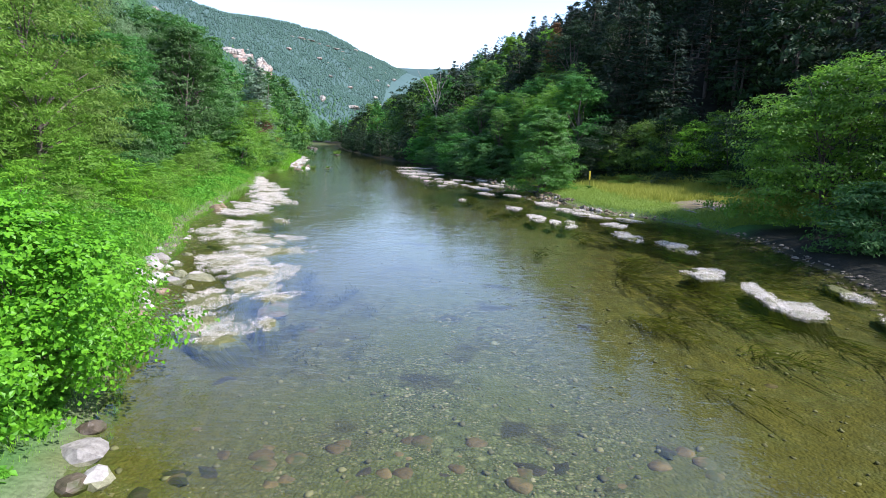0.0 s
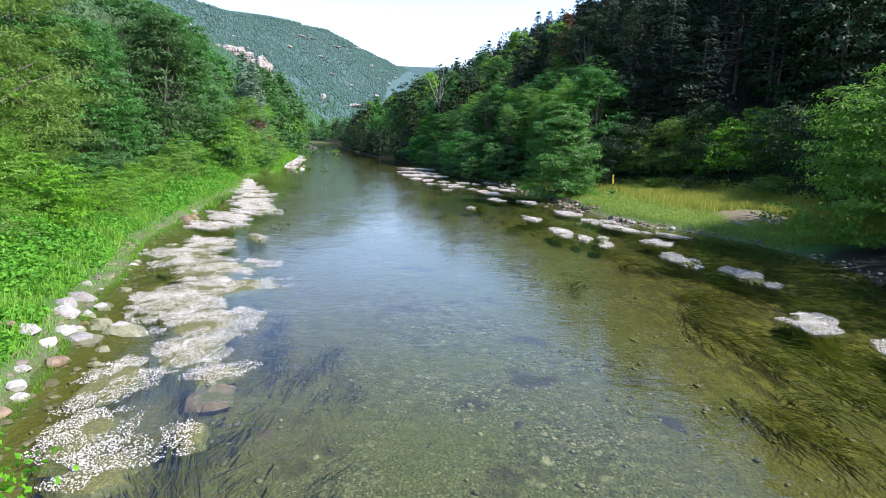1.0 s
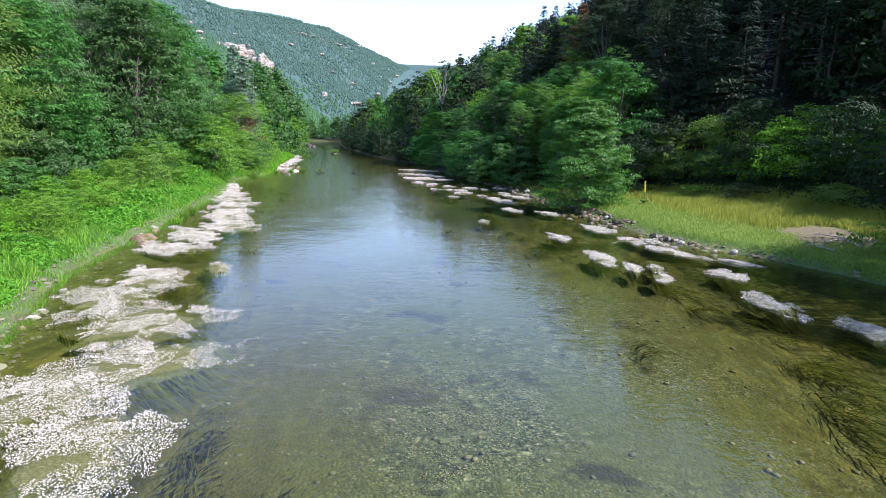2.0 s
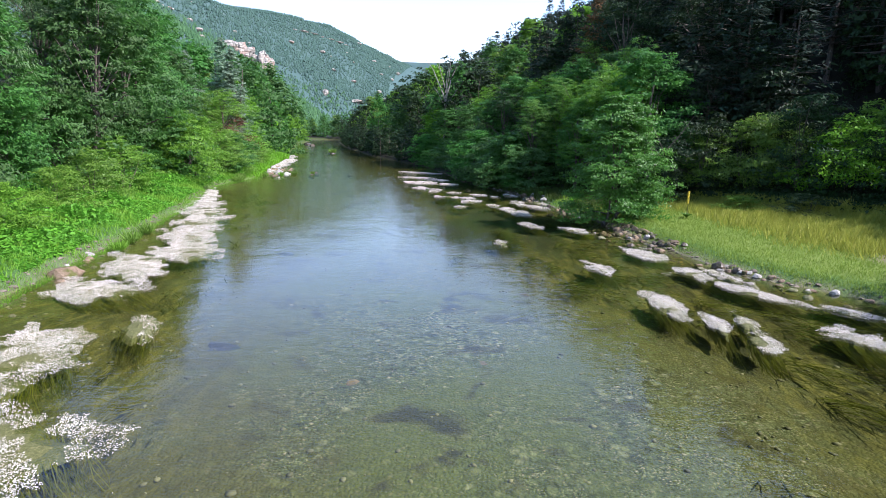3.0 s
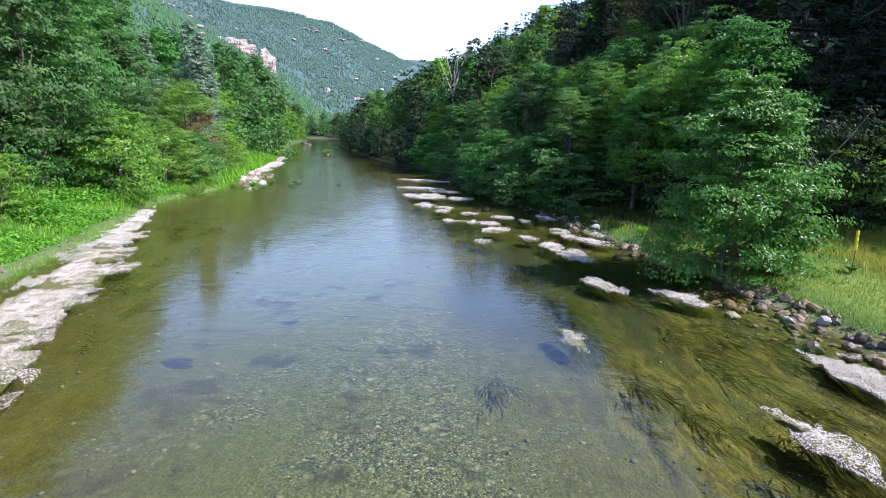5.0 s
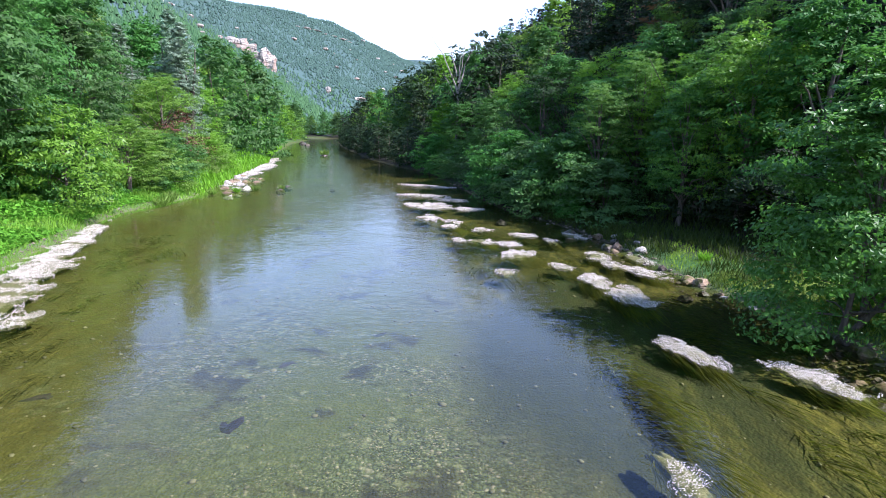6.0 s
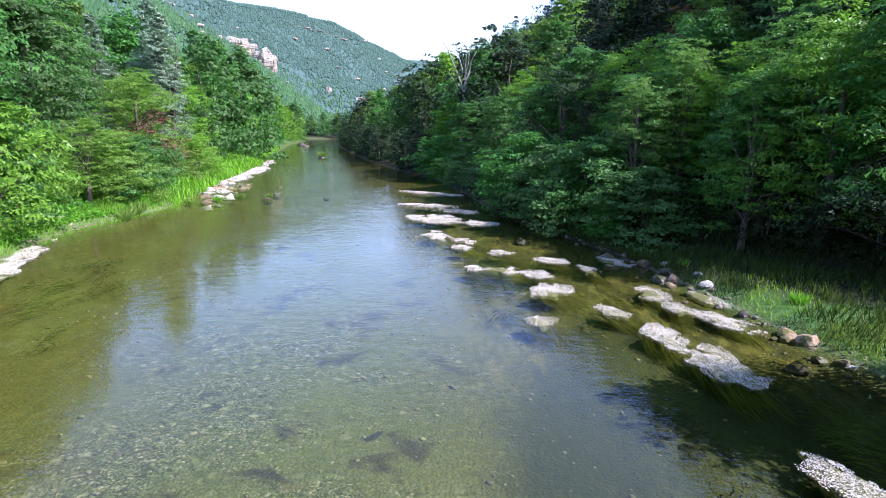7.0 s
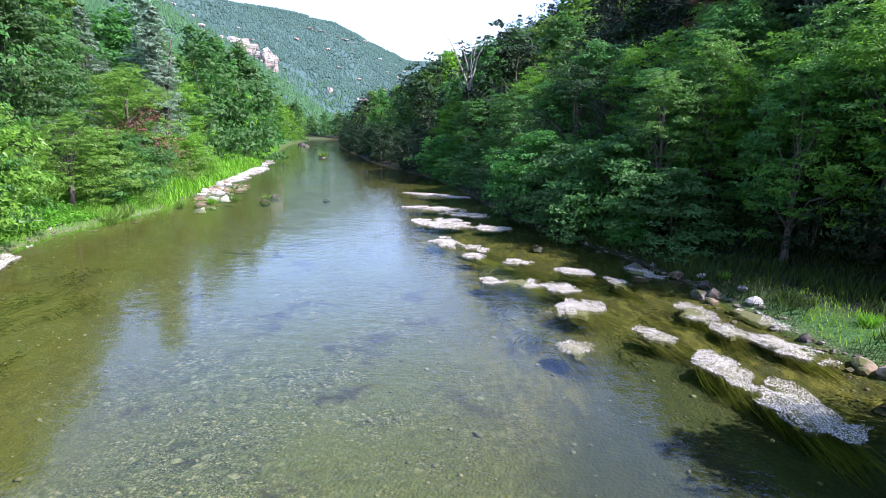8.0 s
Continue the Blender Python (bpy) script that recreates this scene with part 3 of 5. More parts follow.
ALDERS = [make_tree("alder_tree", 8.5, 2.9, 11 + i, LEAF_ALDER, 115, 150, 0.175, wide=0.68, label="leafy green alder tree on the riverbank", lump=0.25, stems=1 + i) for i in range(2)]
BRIGHTS = [make_tree("ash_tree", 8.0, 2.8, 21 + i, LEAF_BRIGHT, 100, 150, 0.145, wide=0.55, lump=0.25, label="bright green broadleaved tree on the riverbank") for i in range(2)]
LOCUSTS = [make_tree("locust_tree", 7.5, 3.1, 31 + i, LEAF_LOCUST, 105, 180, 0.155, wide=0.38, squash=0.35, lump=0.26, label="feathery yellow-green locust tree", base=0.1) for i in range(2)]
WILLOW = make_tree("willow_tree", 11.0, 3.4, 41, LEAF_WILLOW, 100, 200, 0.17, wide=0.22, droop=0.4, lump=0.26, label="tall grey-green willow with hanging foliage")
POPLAR = make_tree("poplar_tree", 12.0, 1.5, 51, LEAF_POPLAR, 100, 170, 0.17, profile=column_top, squash=1.0, lump=0.36, label="tall slim silvery poplar")
DARKS = [make_tree("shade_tree", 10.0, 3.3, 61 + i, LEAF_SHADE_TONE, 80, 140, 0.15, wide=0.5, label="tall tree at the foot of the wooded hill, leaves coloured for shade") for i in range(2)]
BUSHES = [make_tree("bush", 3.0, 2.1, 71 + i, LEAF_ALDER, 62, 140, 0.14, wide=0.68, base=0.05, profile=dome_top, lump=0.29, stems=3, limbs=5, girth=0.02,
                    label="dense green bush hanging over the bank", category="bush") for i in range(2)]
PALE_BUSHES = [make_tree("bramble_bush", 2.6, 2.2, 81 + i, LEAF_LOCUST, 56, 130, 0.11, base=0.05, profile=dome_top, lump=0.29, stems=3, limbs=4, girth=0.02,
                         label="pale green rounded bramble bush", category="bush") for i in range(2)]
DARK_BUSHES = [make_tree("hawthorn_bush", 3.0, 2.0, 85 + i, LEAF_SHADE_TONE, 50, 120, 0.11, base=0.03, profile=dome_top, lump=0.30, stems=3, limbs=4, girth=0.02,
                         label="bush behind the meadow, its shade put into the leaf colour", category="bush") for i in range(2)]
BRIGHT_BUSHES = [make_tree("sallow_bush", 3.2, 2.0, 95 + i, LEAF_BRIGHT, 60, 150, 0.12, base=0.04, profile=dome_top, lump=0.28, stems=3, limbs=5, girth=0.02,
                          label="bright green rounded sallow bush on the bank", category="bush") for i in range(2)]
BROWN_BUSH = make_tree("withered_bush", 3.6, 1.5, 91, LEAF_BROWN, 36, 50, 0.12, base=0.2, stems=3, girth=0.018, limbs=12, label="withered reddish-brown bush among green ones", category="bush")
FAR_TREES = [make_tree("riverside_tree", 9.0, 3.3, 101 + i, (LEAF_ALDER, LEAF_LOCUST, LEAF_ALDER)[i], 62, 62, 0.34, limbs=3, base=0.0, squash=0.75, girth=0.016, wide=0.75, profile=egg_top, lump=0.30, label="broadleaved tree in the riverside wood") for i in range(3)]
FAR_DARK = make_tree("hillside_tree", 9.0, 3.3, 111, LEAF_SHADE_TONE, 48, 52, 0.36, limbs=3, base=0.02, squash=0.75, girth=0.018, wide=0.7, label="broadleaved tree on the wooded hill, leaves coloured for shade")
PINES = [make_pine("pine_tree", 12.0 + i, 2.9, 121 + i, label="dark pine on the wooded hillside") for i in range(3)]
BROWN_PINE = make_pine("dead_pine", 11.0, 2.2, 131, LEAF_BROWN, label="dead brown pine between green trees")
NEAR_BUSH = make_tree("alder_bush", 2.7, 2.0, 141, LEAF_YOUNG, 90, 330, 0.080, base=0.04, profile=dome_top, lump=0.28, stems=5, limbs=9, girth=0.016, wide=0.75, corners=4, split=True,
                      label="bright green young alder bush over the water's edge", category="bush")
MAIN_TREE = make_tree("bank_alder", 5.5, 2.25, 151, LEAF_MAIN, 160, 230, 0.118, base=0.03, profile=egg_top, stems=3, lump=0.24, label="small round alder standing alone on the stony bank", girth=0.02, corners=4, split=True)
RIGHT_BUSH = make_tree("hazel_tree", 6.2, 3.9, 161, LEAF_BRIGHT, 150, 230, 0.14, base=0.02, profile=dome_top, stems=4, lump=0.23, label="broad hazel, sunlit on top and dark below", girth=0.02, corners=4, split=True)

YOUNG_ASHES = [make_tree("young_ash_tree", 9.0, 2.1, 171 + i, LEAF_SUN_TONE, 70, 130, 0.15, base=0.12, lump=0.27, limbs=18, wide=0.42, stems=1 + i, girth=0.02,
                         label="slender ash tree with open foliage, coloured light as if sunlit") for i in range(2)]
rng = np.random.default_rng(7)


def row(protos, spots):
    for k, (x, y, s, tall) in enumerate(spots):
        plant(protos[k % len(protos)], x, y, s, 137.0 * k + 20, 0.15, tall)


plant(NEAR_BUSH, -5.2, 6.3, 0.88, 30, 0.15)
plant(MAIN_TREE, 6.6, 37.7, 0.97, 0)
plant(RIGHT_BUSH, 15.8, 22.5, 1.0, 0)
# left bank, from the start of the walk onwards
row(LOCUSTS, [(-16.0, 17.5, 1.0, 1.0), (-17.5, 24.0, 1.1, 1.05), (-20.5, 30.5, 1.1, 1.1), (-16.5, 22.5, 0.65, 1.0), (-19.4, 29.0, 0.8, 0.9)])
row(ALDERS, [(-20.0, 33.0, 1.0, 0.9), (-20.5, 43.0, 1.1, 1.1), (-20.8, 48.0, 1.1, 1.1), (-22.0, 38.0, 0.95, 1.0), (-23.0, 53.0, 1.1, 1.05), (-24.0, 60.0, 1.0, 1.0), (-25, 37, 1.3, 1.2), (-22.0, 16.0, 1.2, 1.1)])
row(ALDERS, [(-26.0, 50.5, 1.45, 1.0), (-27.5, 58.0, 1.45, 1.0), (-28.5, 66.0, 1.3, 1.05), (-24.5, 31.0, 1.35, 1.1)])
row([WILLOW], [(-22.5, 35.5, 1.0, 1.0), (-24.0, 45.0, 0.95, 1.0), (-26.5, 56.0, 0.9, 1.0)])
row(BRIGHTS, [(-21.0, 22.0, 1.2, 1.1), (-19.0, 55.5, 0.62, 0.8), (-22.5, 66.0, 0.9, 0.9), (-25.5, 71.0, 0.9, 0.9), (-25.0, 78.0, 0.9, 1.0)])
row([POPLAR], [(-23.4, 72.0, 0.9, 1.0), (-25.4, 74.0, 0.92, 1.08), (-27.6, 70.5, 0.8, 1.0)])
row(DARKS, [(-27.0, 26.0, 1.2, 1.2), (-26.5, 18.0, 1.2, 1.2), (-31.0, 34.0, 1.3, 1.2), (-30.0, 46.0, 1.2, 1.2)])
row(BUSHES, [(-18.2, 31.5, 1.0, 1.0), (-18.9, 35.0, 1.1, 1.0), (-20.2, 40.0, 1.15, 1.2), (-19.0, 50.0, 1.15, 1.1), (-20.2, 45.0, 1.0, 1.0), (-19.2, 58.5, 0.95, 1.0), (-20.0, 62.0, 1.0, 1.0), (-15.6, 27.0, 0.7, 0.8)])
row(PALE_BUSHES, [(-11.0, 14.0, 0.8, 0.9), (-13.0, 21.0, 0.8, 0.9), (-11.0, 9.5, 0.9, 0.9), (-20.6, 53.5, 1.0, 1.0), (-21.5, 68.0, 1.0, 1.0), (-23.5, 75.5, 1.1, 1.0)])
plant(BROWN_BUSH, -20.9, 65.5, 1.25, 0, 0.1)
row(PALE_BUSHES, [(-11.6, 17.0, 0.5, 0.8), (-13.2, 24.5, 0.6, 0.8), (-9.8, 12.6, 0.45, 0.8), (-14.8, 29.5, 0.65, 0.9), (-15.8, 33.5, 0.7, 0.9), (-10.4, 10.6, 0.5, 0.9)])
row(BRIGHT_BUSHES, [(-12.6, 19.2, 0.42, 0.9), (-14.2, 26.8, 0.5, 0.9), (-16.4, 36.5, 0.7, 1.0), (-17.4, 40.5, 0.8, 1.0), (-9.4, 8.6, 0.4, 0.9)])
row(BRIGHT_BUSHES, [(-18.3, 49.8, 1.3, 1.1), (-18.9, 58.3, 1.0, 1.0), (-21.8, 72.5, 1.0, 0.9), (-13.6, 20.5, 0.8, 0.9)])
# right bank: hedge behind the meadow, then the tree line
row(PALE_BUSHES, [(13.4, 43.0, 1.0, 1.1), (16.0, 41.4, 1.1, 1.1), (18.8, 38.2, 1.1, 1.1), (20.2, 34.6, 1.1, 1.0), (14.4, 41.0, 1.1, 1.2), (17.0, 37.5, 1.1, 1.1), (13.0, 38.6, 0.6, 0.5), (16.5, 32.0, 0.6, 0.6)])
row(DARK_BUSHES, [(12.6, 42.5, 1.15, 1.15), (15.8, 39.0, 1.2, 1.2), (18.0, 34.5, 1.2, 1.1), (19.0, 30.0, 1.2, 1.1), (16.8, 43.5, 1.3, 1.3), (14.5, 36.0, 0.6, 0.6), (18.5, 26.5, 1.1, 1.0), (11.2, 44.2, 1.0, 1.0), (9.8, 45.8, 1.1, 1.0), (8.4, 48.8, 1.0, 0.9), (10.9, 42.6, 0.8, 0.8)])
row([FAR_DARK], [(24.5 + 1.6 * math.sin(2.1 * k), 24.5 + 2.6 * k, 0.85 + 0.12 * math.sin(1.7 * k), 1.0) for k in range(13)])
# the last five stand out of view, added to shade the hazel and bank
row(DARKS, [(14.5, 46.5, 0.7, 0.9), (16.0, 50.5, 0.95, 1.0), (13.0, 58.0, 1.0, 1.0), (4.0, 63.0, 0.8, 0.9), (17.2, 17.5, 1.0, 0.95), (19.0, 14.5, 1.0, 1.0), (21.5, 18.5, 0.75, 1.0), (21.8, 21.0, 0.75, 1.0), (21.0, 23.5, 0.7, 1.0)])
row(ALDERS, [(10.9, 46.2, 0.9, 1.0), (8.2, 49.5, 0.72, 0.9), (6.0, 55.5, 0.72, 0.95), (3.0, 66.0, 0.74, 1.0), (9.5, 58.0, 0.85, 1.0), (12.0, 54.0, 0.85, 1.0), (1.5, 72.0, 0.74, 0.95), (-0.5, 80.0, 0.75, 0.95), (5.5, 64.0, 0.88, 1.0)])
row(BRIGHTS, [(9.2, 47.4, 0.88, 1.0), (9.0, 53.0, 0.75, 1.0), (10.5, 50.5, 0.75, 1.0), (7.8, 56.0, 0.75, 1.0), (7.6, 61.0, 0.85, 1.0), (-2.5, 88.0, 0.85, 0.9), (4.0, 76.0, 0.9, 1.0), (11.5, 62.0, 0.9, 1.0)])
row([BUSHES[0], BUSHES[1]], [(4.0, 54.5, 1.25, 1.0), (5.2, 51.8, 1.0, 0.9), (1.7, 60.0, 1.2, 1.1), (3.0, 57.0, 1.1, 1.0), (0.8, 66.0, 1.0, 0.9), (-0.6, 73.0, 1.1, 0.9), (-3.5, 82.0, 1.2, 1.0), (12.5, 45.5, 1.0, 0.9), (13.2, 16.5, 0.9, 0.8)])
row(BUSHES + DARK_BUSHES, [(float(right_bank(np.array(y))) + 0.9 + 0.3 * math.sin(y), y, 0.55 + 0.15 * math.sin(1.3 * y), 0.9) for y in (52.2, 54.6, 57.4, 59.3, 62.0, 65.2, 68.4, 71.0, 75.0, 78.6)])
row(YOUNG_ASHES, [(7.4, 48.6, 0.66, 1.0), (9.6, 51.6, 0.78, 1.0), (5.2, 53.6, 0.66, 1.0), (12.2, 51.4, 0.85, 1.0), (7.4, 54.2, 0.75, 1.0)])
plant(BROWN_PINE, 12.5, 66.0, 1.0, 0, 0.2)


def far_wood():
    """Trees farther off, set out along the banks and up the hill."""
    k = 0
    for side, count in (("left", 75), ("right", 80)):
        for i in range(count):
            y = 82 + (i / count) ** 1.15 * 235 + rng.normal() * 2
            d = (2.0 if side == "left" else 4.5) + rng.random() ** 1.3 * 26
            x = float(left_bank(np.array(y))) - d if side == "left" else float(right_bank(np.array(y))) + d
            s = (1.0 if side == "left" else 0.8) + 0.5 * rng.random() + 0.004 * d
            p = FAR_TREES[k % 3] if side == "left" else (FAR_TREES[0], FAR_DARK, FAR_TREES[1], FAR_DARK)[k % 4]
            plant(p, x, y, s, 360 * rng.random(), 0.2)
            k += 1


def backing_wood():
    """The close stand of tall trees on the steep foot of the hill."""
    for k in range(44):
        y = 43 + 36 * ((k * 0.618) % 1.0)
        d = 10.5 + 9.5 * ((k * 0.381 + 0.2) % 1.0)
        plant((PINES[k % 3], FAR_DARK, PINES[(k + 1) % 3])[k % 3], float(right_bank(np.array(y))) + d, y, 0.78 + 0.22 * math.sin(2.9 * k), 97.0 * k, 0.3)


def valley_end():
    """The wood that closes the view where the river bends away."""
    for k in range(26):
        plant(FAR_TREES[k % 3], -52.0 - 3.4 * k + 1.5 * math.sin(3.3 * k), 322 + 9 * math.sin(1.9 * k) ** 2, 1.0 + 0.35 * math.sin(2.7 * k) ** 2, 83.0 * k, 0.2)


def bank_fringe():
    """Low shade-toned trees that hang over the water along the far shady bank."""
    for k in range(34):
        y = 84 + 3.6 * k
        plant(FAR_DARK, float(right_bank(np.array(y))) + 1.4 + 0.5 * math.sin(5.1 * k), y, 0.42 + 0.16 * math.sin(2.3 * k) ** 2, 71.0 * k, 0.3)


def hill_wood():
    n = 0
    while n < 230:
        y = 12 + 210 * rng.random() ** 1.2
        d = float(meadow_width(np.array(y))) + 11 + 80 * rng.random() ** 1.1
        x = float(right_bank(np.array(y))) + d
        if abs(x) > 0.9 * y + 30:
            continue
        p = PINES[n % 3] if rng.random() < 0.72 else FAR_DARK
        plant(p, x, y, 0.6 + 0.35 * rng.random(), 360 * rng.random(), 0.3)
        n += 1


far_wood()
bank_fringe()
valley_end()
backing_wood()
hill_wood()


def hill_canopy():
    """The close canopy that covers the hill behind the nearer trees."""
    g = np.random.default_rng(78)
    ps, ns, big = [], [], []
    n = 0
    while n < 700:
        y = 25 + 330 * g.random() ** 1.1
        d = float(meadow_width(np.array(y))) + 16 + 150 * g.random()
        x = float(right_bank(np.array(y))) + d
        if x > 0.9 * y + 20:
            continue
        n += 1
        h, r = 6 + 5 * g.random(), 2.2 + 1.6 * g.random()
        k = 170
        dd = unit(g.normal(size=(k, 3)))
        t = g.random(k)
        prof = np.clip(1.1 - t, 0.1, 1) ** 0.8
        c = np.stack([np.cos(g.random(k) * 6.3) * r * prof, np.sin(g.random(k) * 6.3) * r * prof, 0.8 + h * t], 1) + dd * 0.4
        ps.append(c + np.array([x, y, height(x, y)]))
        ns.append(c * np.array([0.4, 0.4, 0]) + np.array([0, 0, 0.8]) + 0.5 * dd)
        big.append(np.full(k, 0.50 + 0.002 * y))
    v, f = leaves(np.concatenate(ps), np.concatenate(ns), np.concatenate(big), g, 0.5, corners=3)
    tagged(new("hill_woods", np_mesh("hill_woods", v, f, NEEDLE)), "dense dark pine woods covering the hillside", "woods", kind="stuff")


hill_canopy()


def far_forest():
    """Woods on the long mountain: thousands of small crowns in one mesh."""
    g = np.random.default_rng(77)
    n = 90000
    y = 250 + 2500 * g.random(n) ** 0.95
    foot = np.interp(y, [0, 300, 500, 900, 1500, 1900, 2400], [-75, -105, -140, -150, 90, 190, 300])
    x = foot + 60 - 520 * g.random(n)
    z, zones = land(x, y)
    gap = vnoise(x, y, 90, 21, 4)
    keep = (gap > 0.16 + 0.2 * g.random(n)) & (x > -0.62 * y - 40) & (x < 0.22 * y) & (zones["bed"] < 0.1) & (x < left_bank(y) - 30)
    x, y, z = x[keep][:56000], y[keep][:56000], z[keep][:56000]
    h = 2.6 + 4.6 * g.random(len(x)) ** 1.4
    # greener crowns near, bluer ones beyond: haze carried by the colour
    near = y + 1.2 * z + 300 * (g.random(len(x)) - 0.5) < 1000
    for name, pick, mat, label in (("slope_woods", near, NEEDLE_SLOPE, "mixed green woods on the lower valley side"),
                                   ("mountain_woods", ~near, NEEDLE_HAZED, "conifer woods covering the distant mountain side, tinted blue-green for haze")):
        cx, cy, cz, ch = x[pick], y[pick], z[pick], h[pick]
        n = len(cx)
        r = ch * (0.24 + 0.20 * g.random(n))
        th = np.linspace(0, 2 * np.pi, 5, endpoint=False)[None] + g.random((n, 1)) * 6
        rr = r[:, None] * (0.75 + 0.5 * g.random((n, 5)))
        ring = np.stack([cx[:, None] + rr * np.cos(th), cy[:, None] + rr * np.sin(th), cz[:, None] + 0.3 * ch[:, None] * g.random((n, 5))], -1)
        tip = np.stack([cx + 0.1 * r * g.normal(size=n), cy + 0.1 * r * g.normal(size=n), cz + ch], -1)[:, None]
        v = np.concatenate([ring, tip], 1).reshape(-1, 3)
        f = (np.arange(n)[:, None, None] * 6 + np.array([(0, 1, 5), (1, 2, 5), (2, 3, 5), (3, 4, 5), (4, 0, 5)])[None]).reshape(-1, 3)
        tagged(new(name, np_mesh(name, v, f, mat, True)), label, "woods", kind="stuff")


far_forest()


# ---- stones ----
STONE_SUNK = rock_material("sunken_stone", (0.012, 0.012, 0.009), (0.032, 0.03, 0.02), (0.075, 0.06, 0.035), (0.03, 0.034, 0.012), 0.8)
PALE_ROCKS = [make_rock("stone", 1.0 + i, STONE, "pale weathered stone at the water's edge", group="stones of the shore") for i in range(3)]
PINK_ROCKS = [make_rock("stone", 5.0 + i, STONE_PINK, "pinkish brown stone at the water's edge", group="stones of the shore") for i in range(2)]
WET_ROCKS = [make_rock("stone", 9.0 + i, STONE_WET, "dark wet stone at the water's edge", group="stones of the shore") for i in range(2)]
BED_ROCKS = [make_rock("boulder", 13.0 + i, STONE_BED, "algae-brown boulder lying under the water", "boulder", "boulders of the riverbed", flat=0.45, facet=False) for i in range(3)]


def stones(protos, spots, seed=0, sink=-0.08):
    g = np.random.default_rng(seed + 900)
    for k, (x, y, s) in enumerate(spots):
        z = max(height(x, y), -0.25)
        plant(protos[k % len(protos)], x, y, s, 360 * g.random(), sink * s, 0.8 + 0.5 * g.random(), z)


stones(PALE_ROCKS, [(-4.0, 5.55, 0.55), (-3.62, 5.15, 0.42), (-6.3, 11.1, 0.32), (-6.6, 11.6, 0.25), (-7.2, 13.4, 0.45), (-7.0, 12.7, 0.35), (-7.7, 14.2, 0.5), (-6.9, 13.9, 0.3), (-7.5, 15.0, 0.35), (-6.1, 10.9, 0.25)])
stones(PINK_ROCKS, [(-3.65, 11.2, 0.75), (-11.2, 27.0, 0.9), (-10.9, 26.4, 0.4), (-6.45, 12.1, 0.4), (-7.6, 12.6, 0.35)])
stones(PALE_ROCKS, [(-8.2, 15.3, 0.75), (-6.4, 13.9, 0.85), (-6.75, 13.2, 0.8), (-7.05, 14.25, 0.45), (-7.6, 15.3, 0.4), (-8.6, 16.2, 0.35), (-7.9, 16.5, 0.38), (-7.2, 13.6, 0.5), (-6.05, 14.3, 0.28), (-7.5, 14.5, 0.35),
                     (-6.6, 14.6, 0.22), (-8.0, 14.6, 0.55), (-7.4, 12.7, 0.45), (-6.9, 15.0, 0.2), (-6.2, 12.9, 0.3), (-8.4, 17.3, 0.25), (-5.97, 12.3, 0.25), (-9.1, 19.0, 0.3), (5.97, 29.2, 0.42), (8.5, 26.4, 0.35)], 3, 0.10)
stones(PALE_ROCKS, [(7.0, 28.3, 0.4), (7.5, 27.3, 0.45), (7.15, 28.9, 0.35), (6.4, 34.0, 0.38), (5.4, 34.6, 0.4), (6.9, 33.6, 0.38), (4.6, 47.6, 0.35), (4.9, 45.4, 0.4), (5.0, 46.2, 0.3)], 1)
stones(WET_ROCKS, [(7.3, 27.8, 0.4), (7.0, 34.6, 0.42), (6.2, 34.9, 0.4), (5.6, 36.8, 0.45), (5.9, 32.4, 0.5), (4.4, 40.4, 0.5), (-4.2, 6.0, 0.35), (-3.75, 5.0, 0.4), (7.5, 29.1, 0.5), (7.8, 28.6, 0.35), (3.2, 49.2, 0.7), (-0.2, 47.6, 0.6), (0.6, 52.5, 0.6), (-13.8, 66.5, 0.8), (-13.6, 64.2, 0.7), (-10.4, 66.0, 0.5), (-46.0, 190.0, 2.0), (-44.0, 184.0, 2.2), (-41.0, 176.0, 1.8), (-22.7, 117.0, 1.6)], 2)


def scatter_stones():
    g = np.random.default_rng(41)
    for k in range(46):
        y = 59 + 16 * g.random()
        x = float(left_bank(np.array(y))) + 0.2 + 2.2 * g.random() ** 1.5
        stones([(PALE_ROCKS + PINK_ROCKS)[k % 5]], [(x, y, 0.35 + 0.6 * g.random())], k)
    for k in range(14):
        y = 8 + 26 * g.random()
        x = float(left_bank(np.array(y))) + 0.5 * g.random() - 0.1
        stones([(PALE_ROCKS + PINK_ROCKS)[k % 5]], [(x, y, 0.12 + 0.2 * g.random())], 100 + k)
    for k in range(20):
        y = 24 + 30 * g.random()
        x = float(right_bank(np.array(y))) - 0.5 * g.random() + 0.1
        stones([(PINK_ROCKS + WET_ROCKS + PALE_ROCKS[:1])[k % 5]], [(x, y, 0.16 + 0.3 * g.random())], 200 + k)
    for k in range(10):
        y = 3 + 44 * g.random()
        a, b = float(left_bank(np.array(y))), float(right_bank(np.array(y)))
        x = a + 1.0 + (b - a - 2) * g.random()
        s = 0.3 + 0.6 * g.random() ** 2
        plant(BED_ROCKS[k % 3], x, y, s, 360 * g.random(), 0.10 * s, 0.7, height(x, y))


scatter_stones()


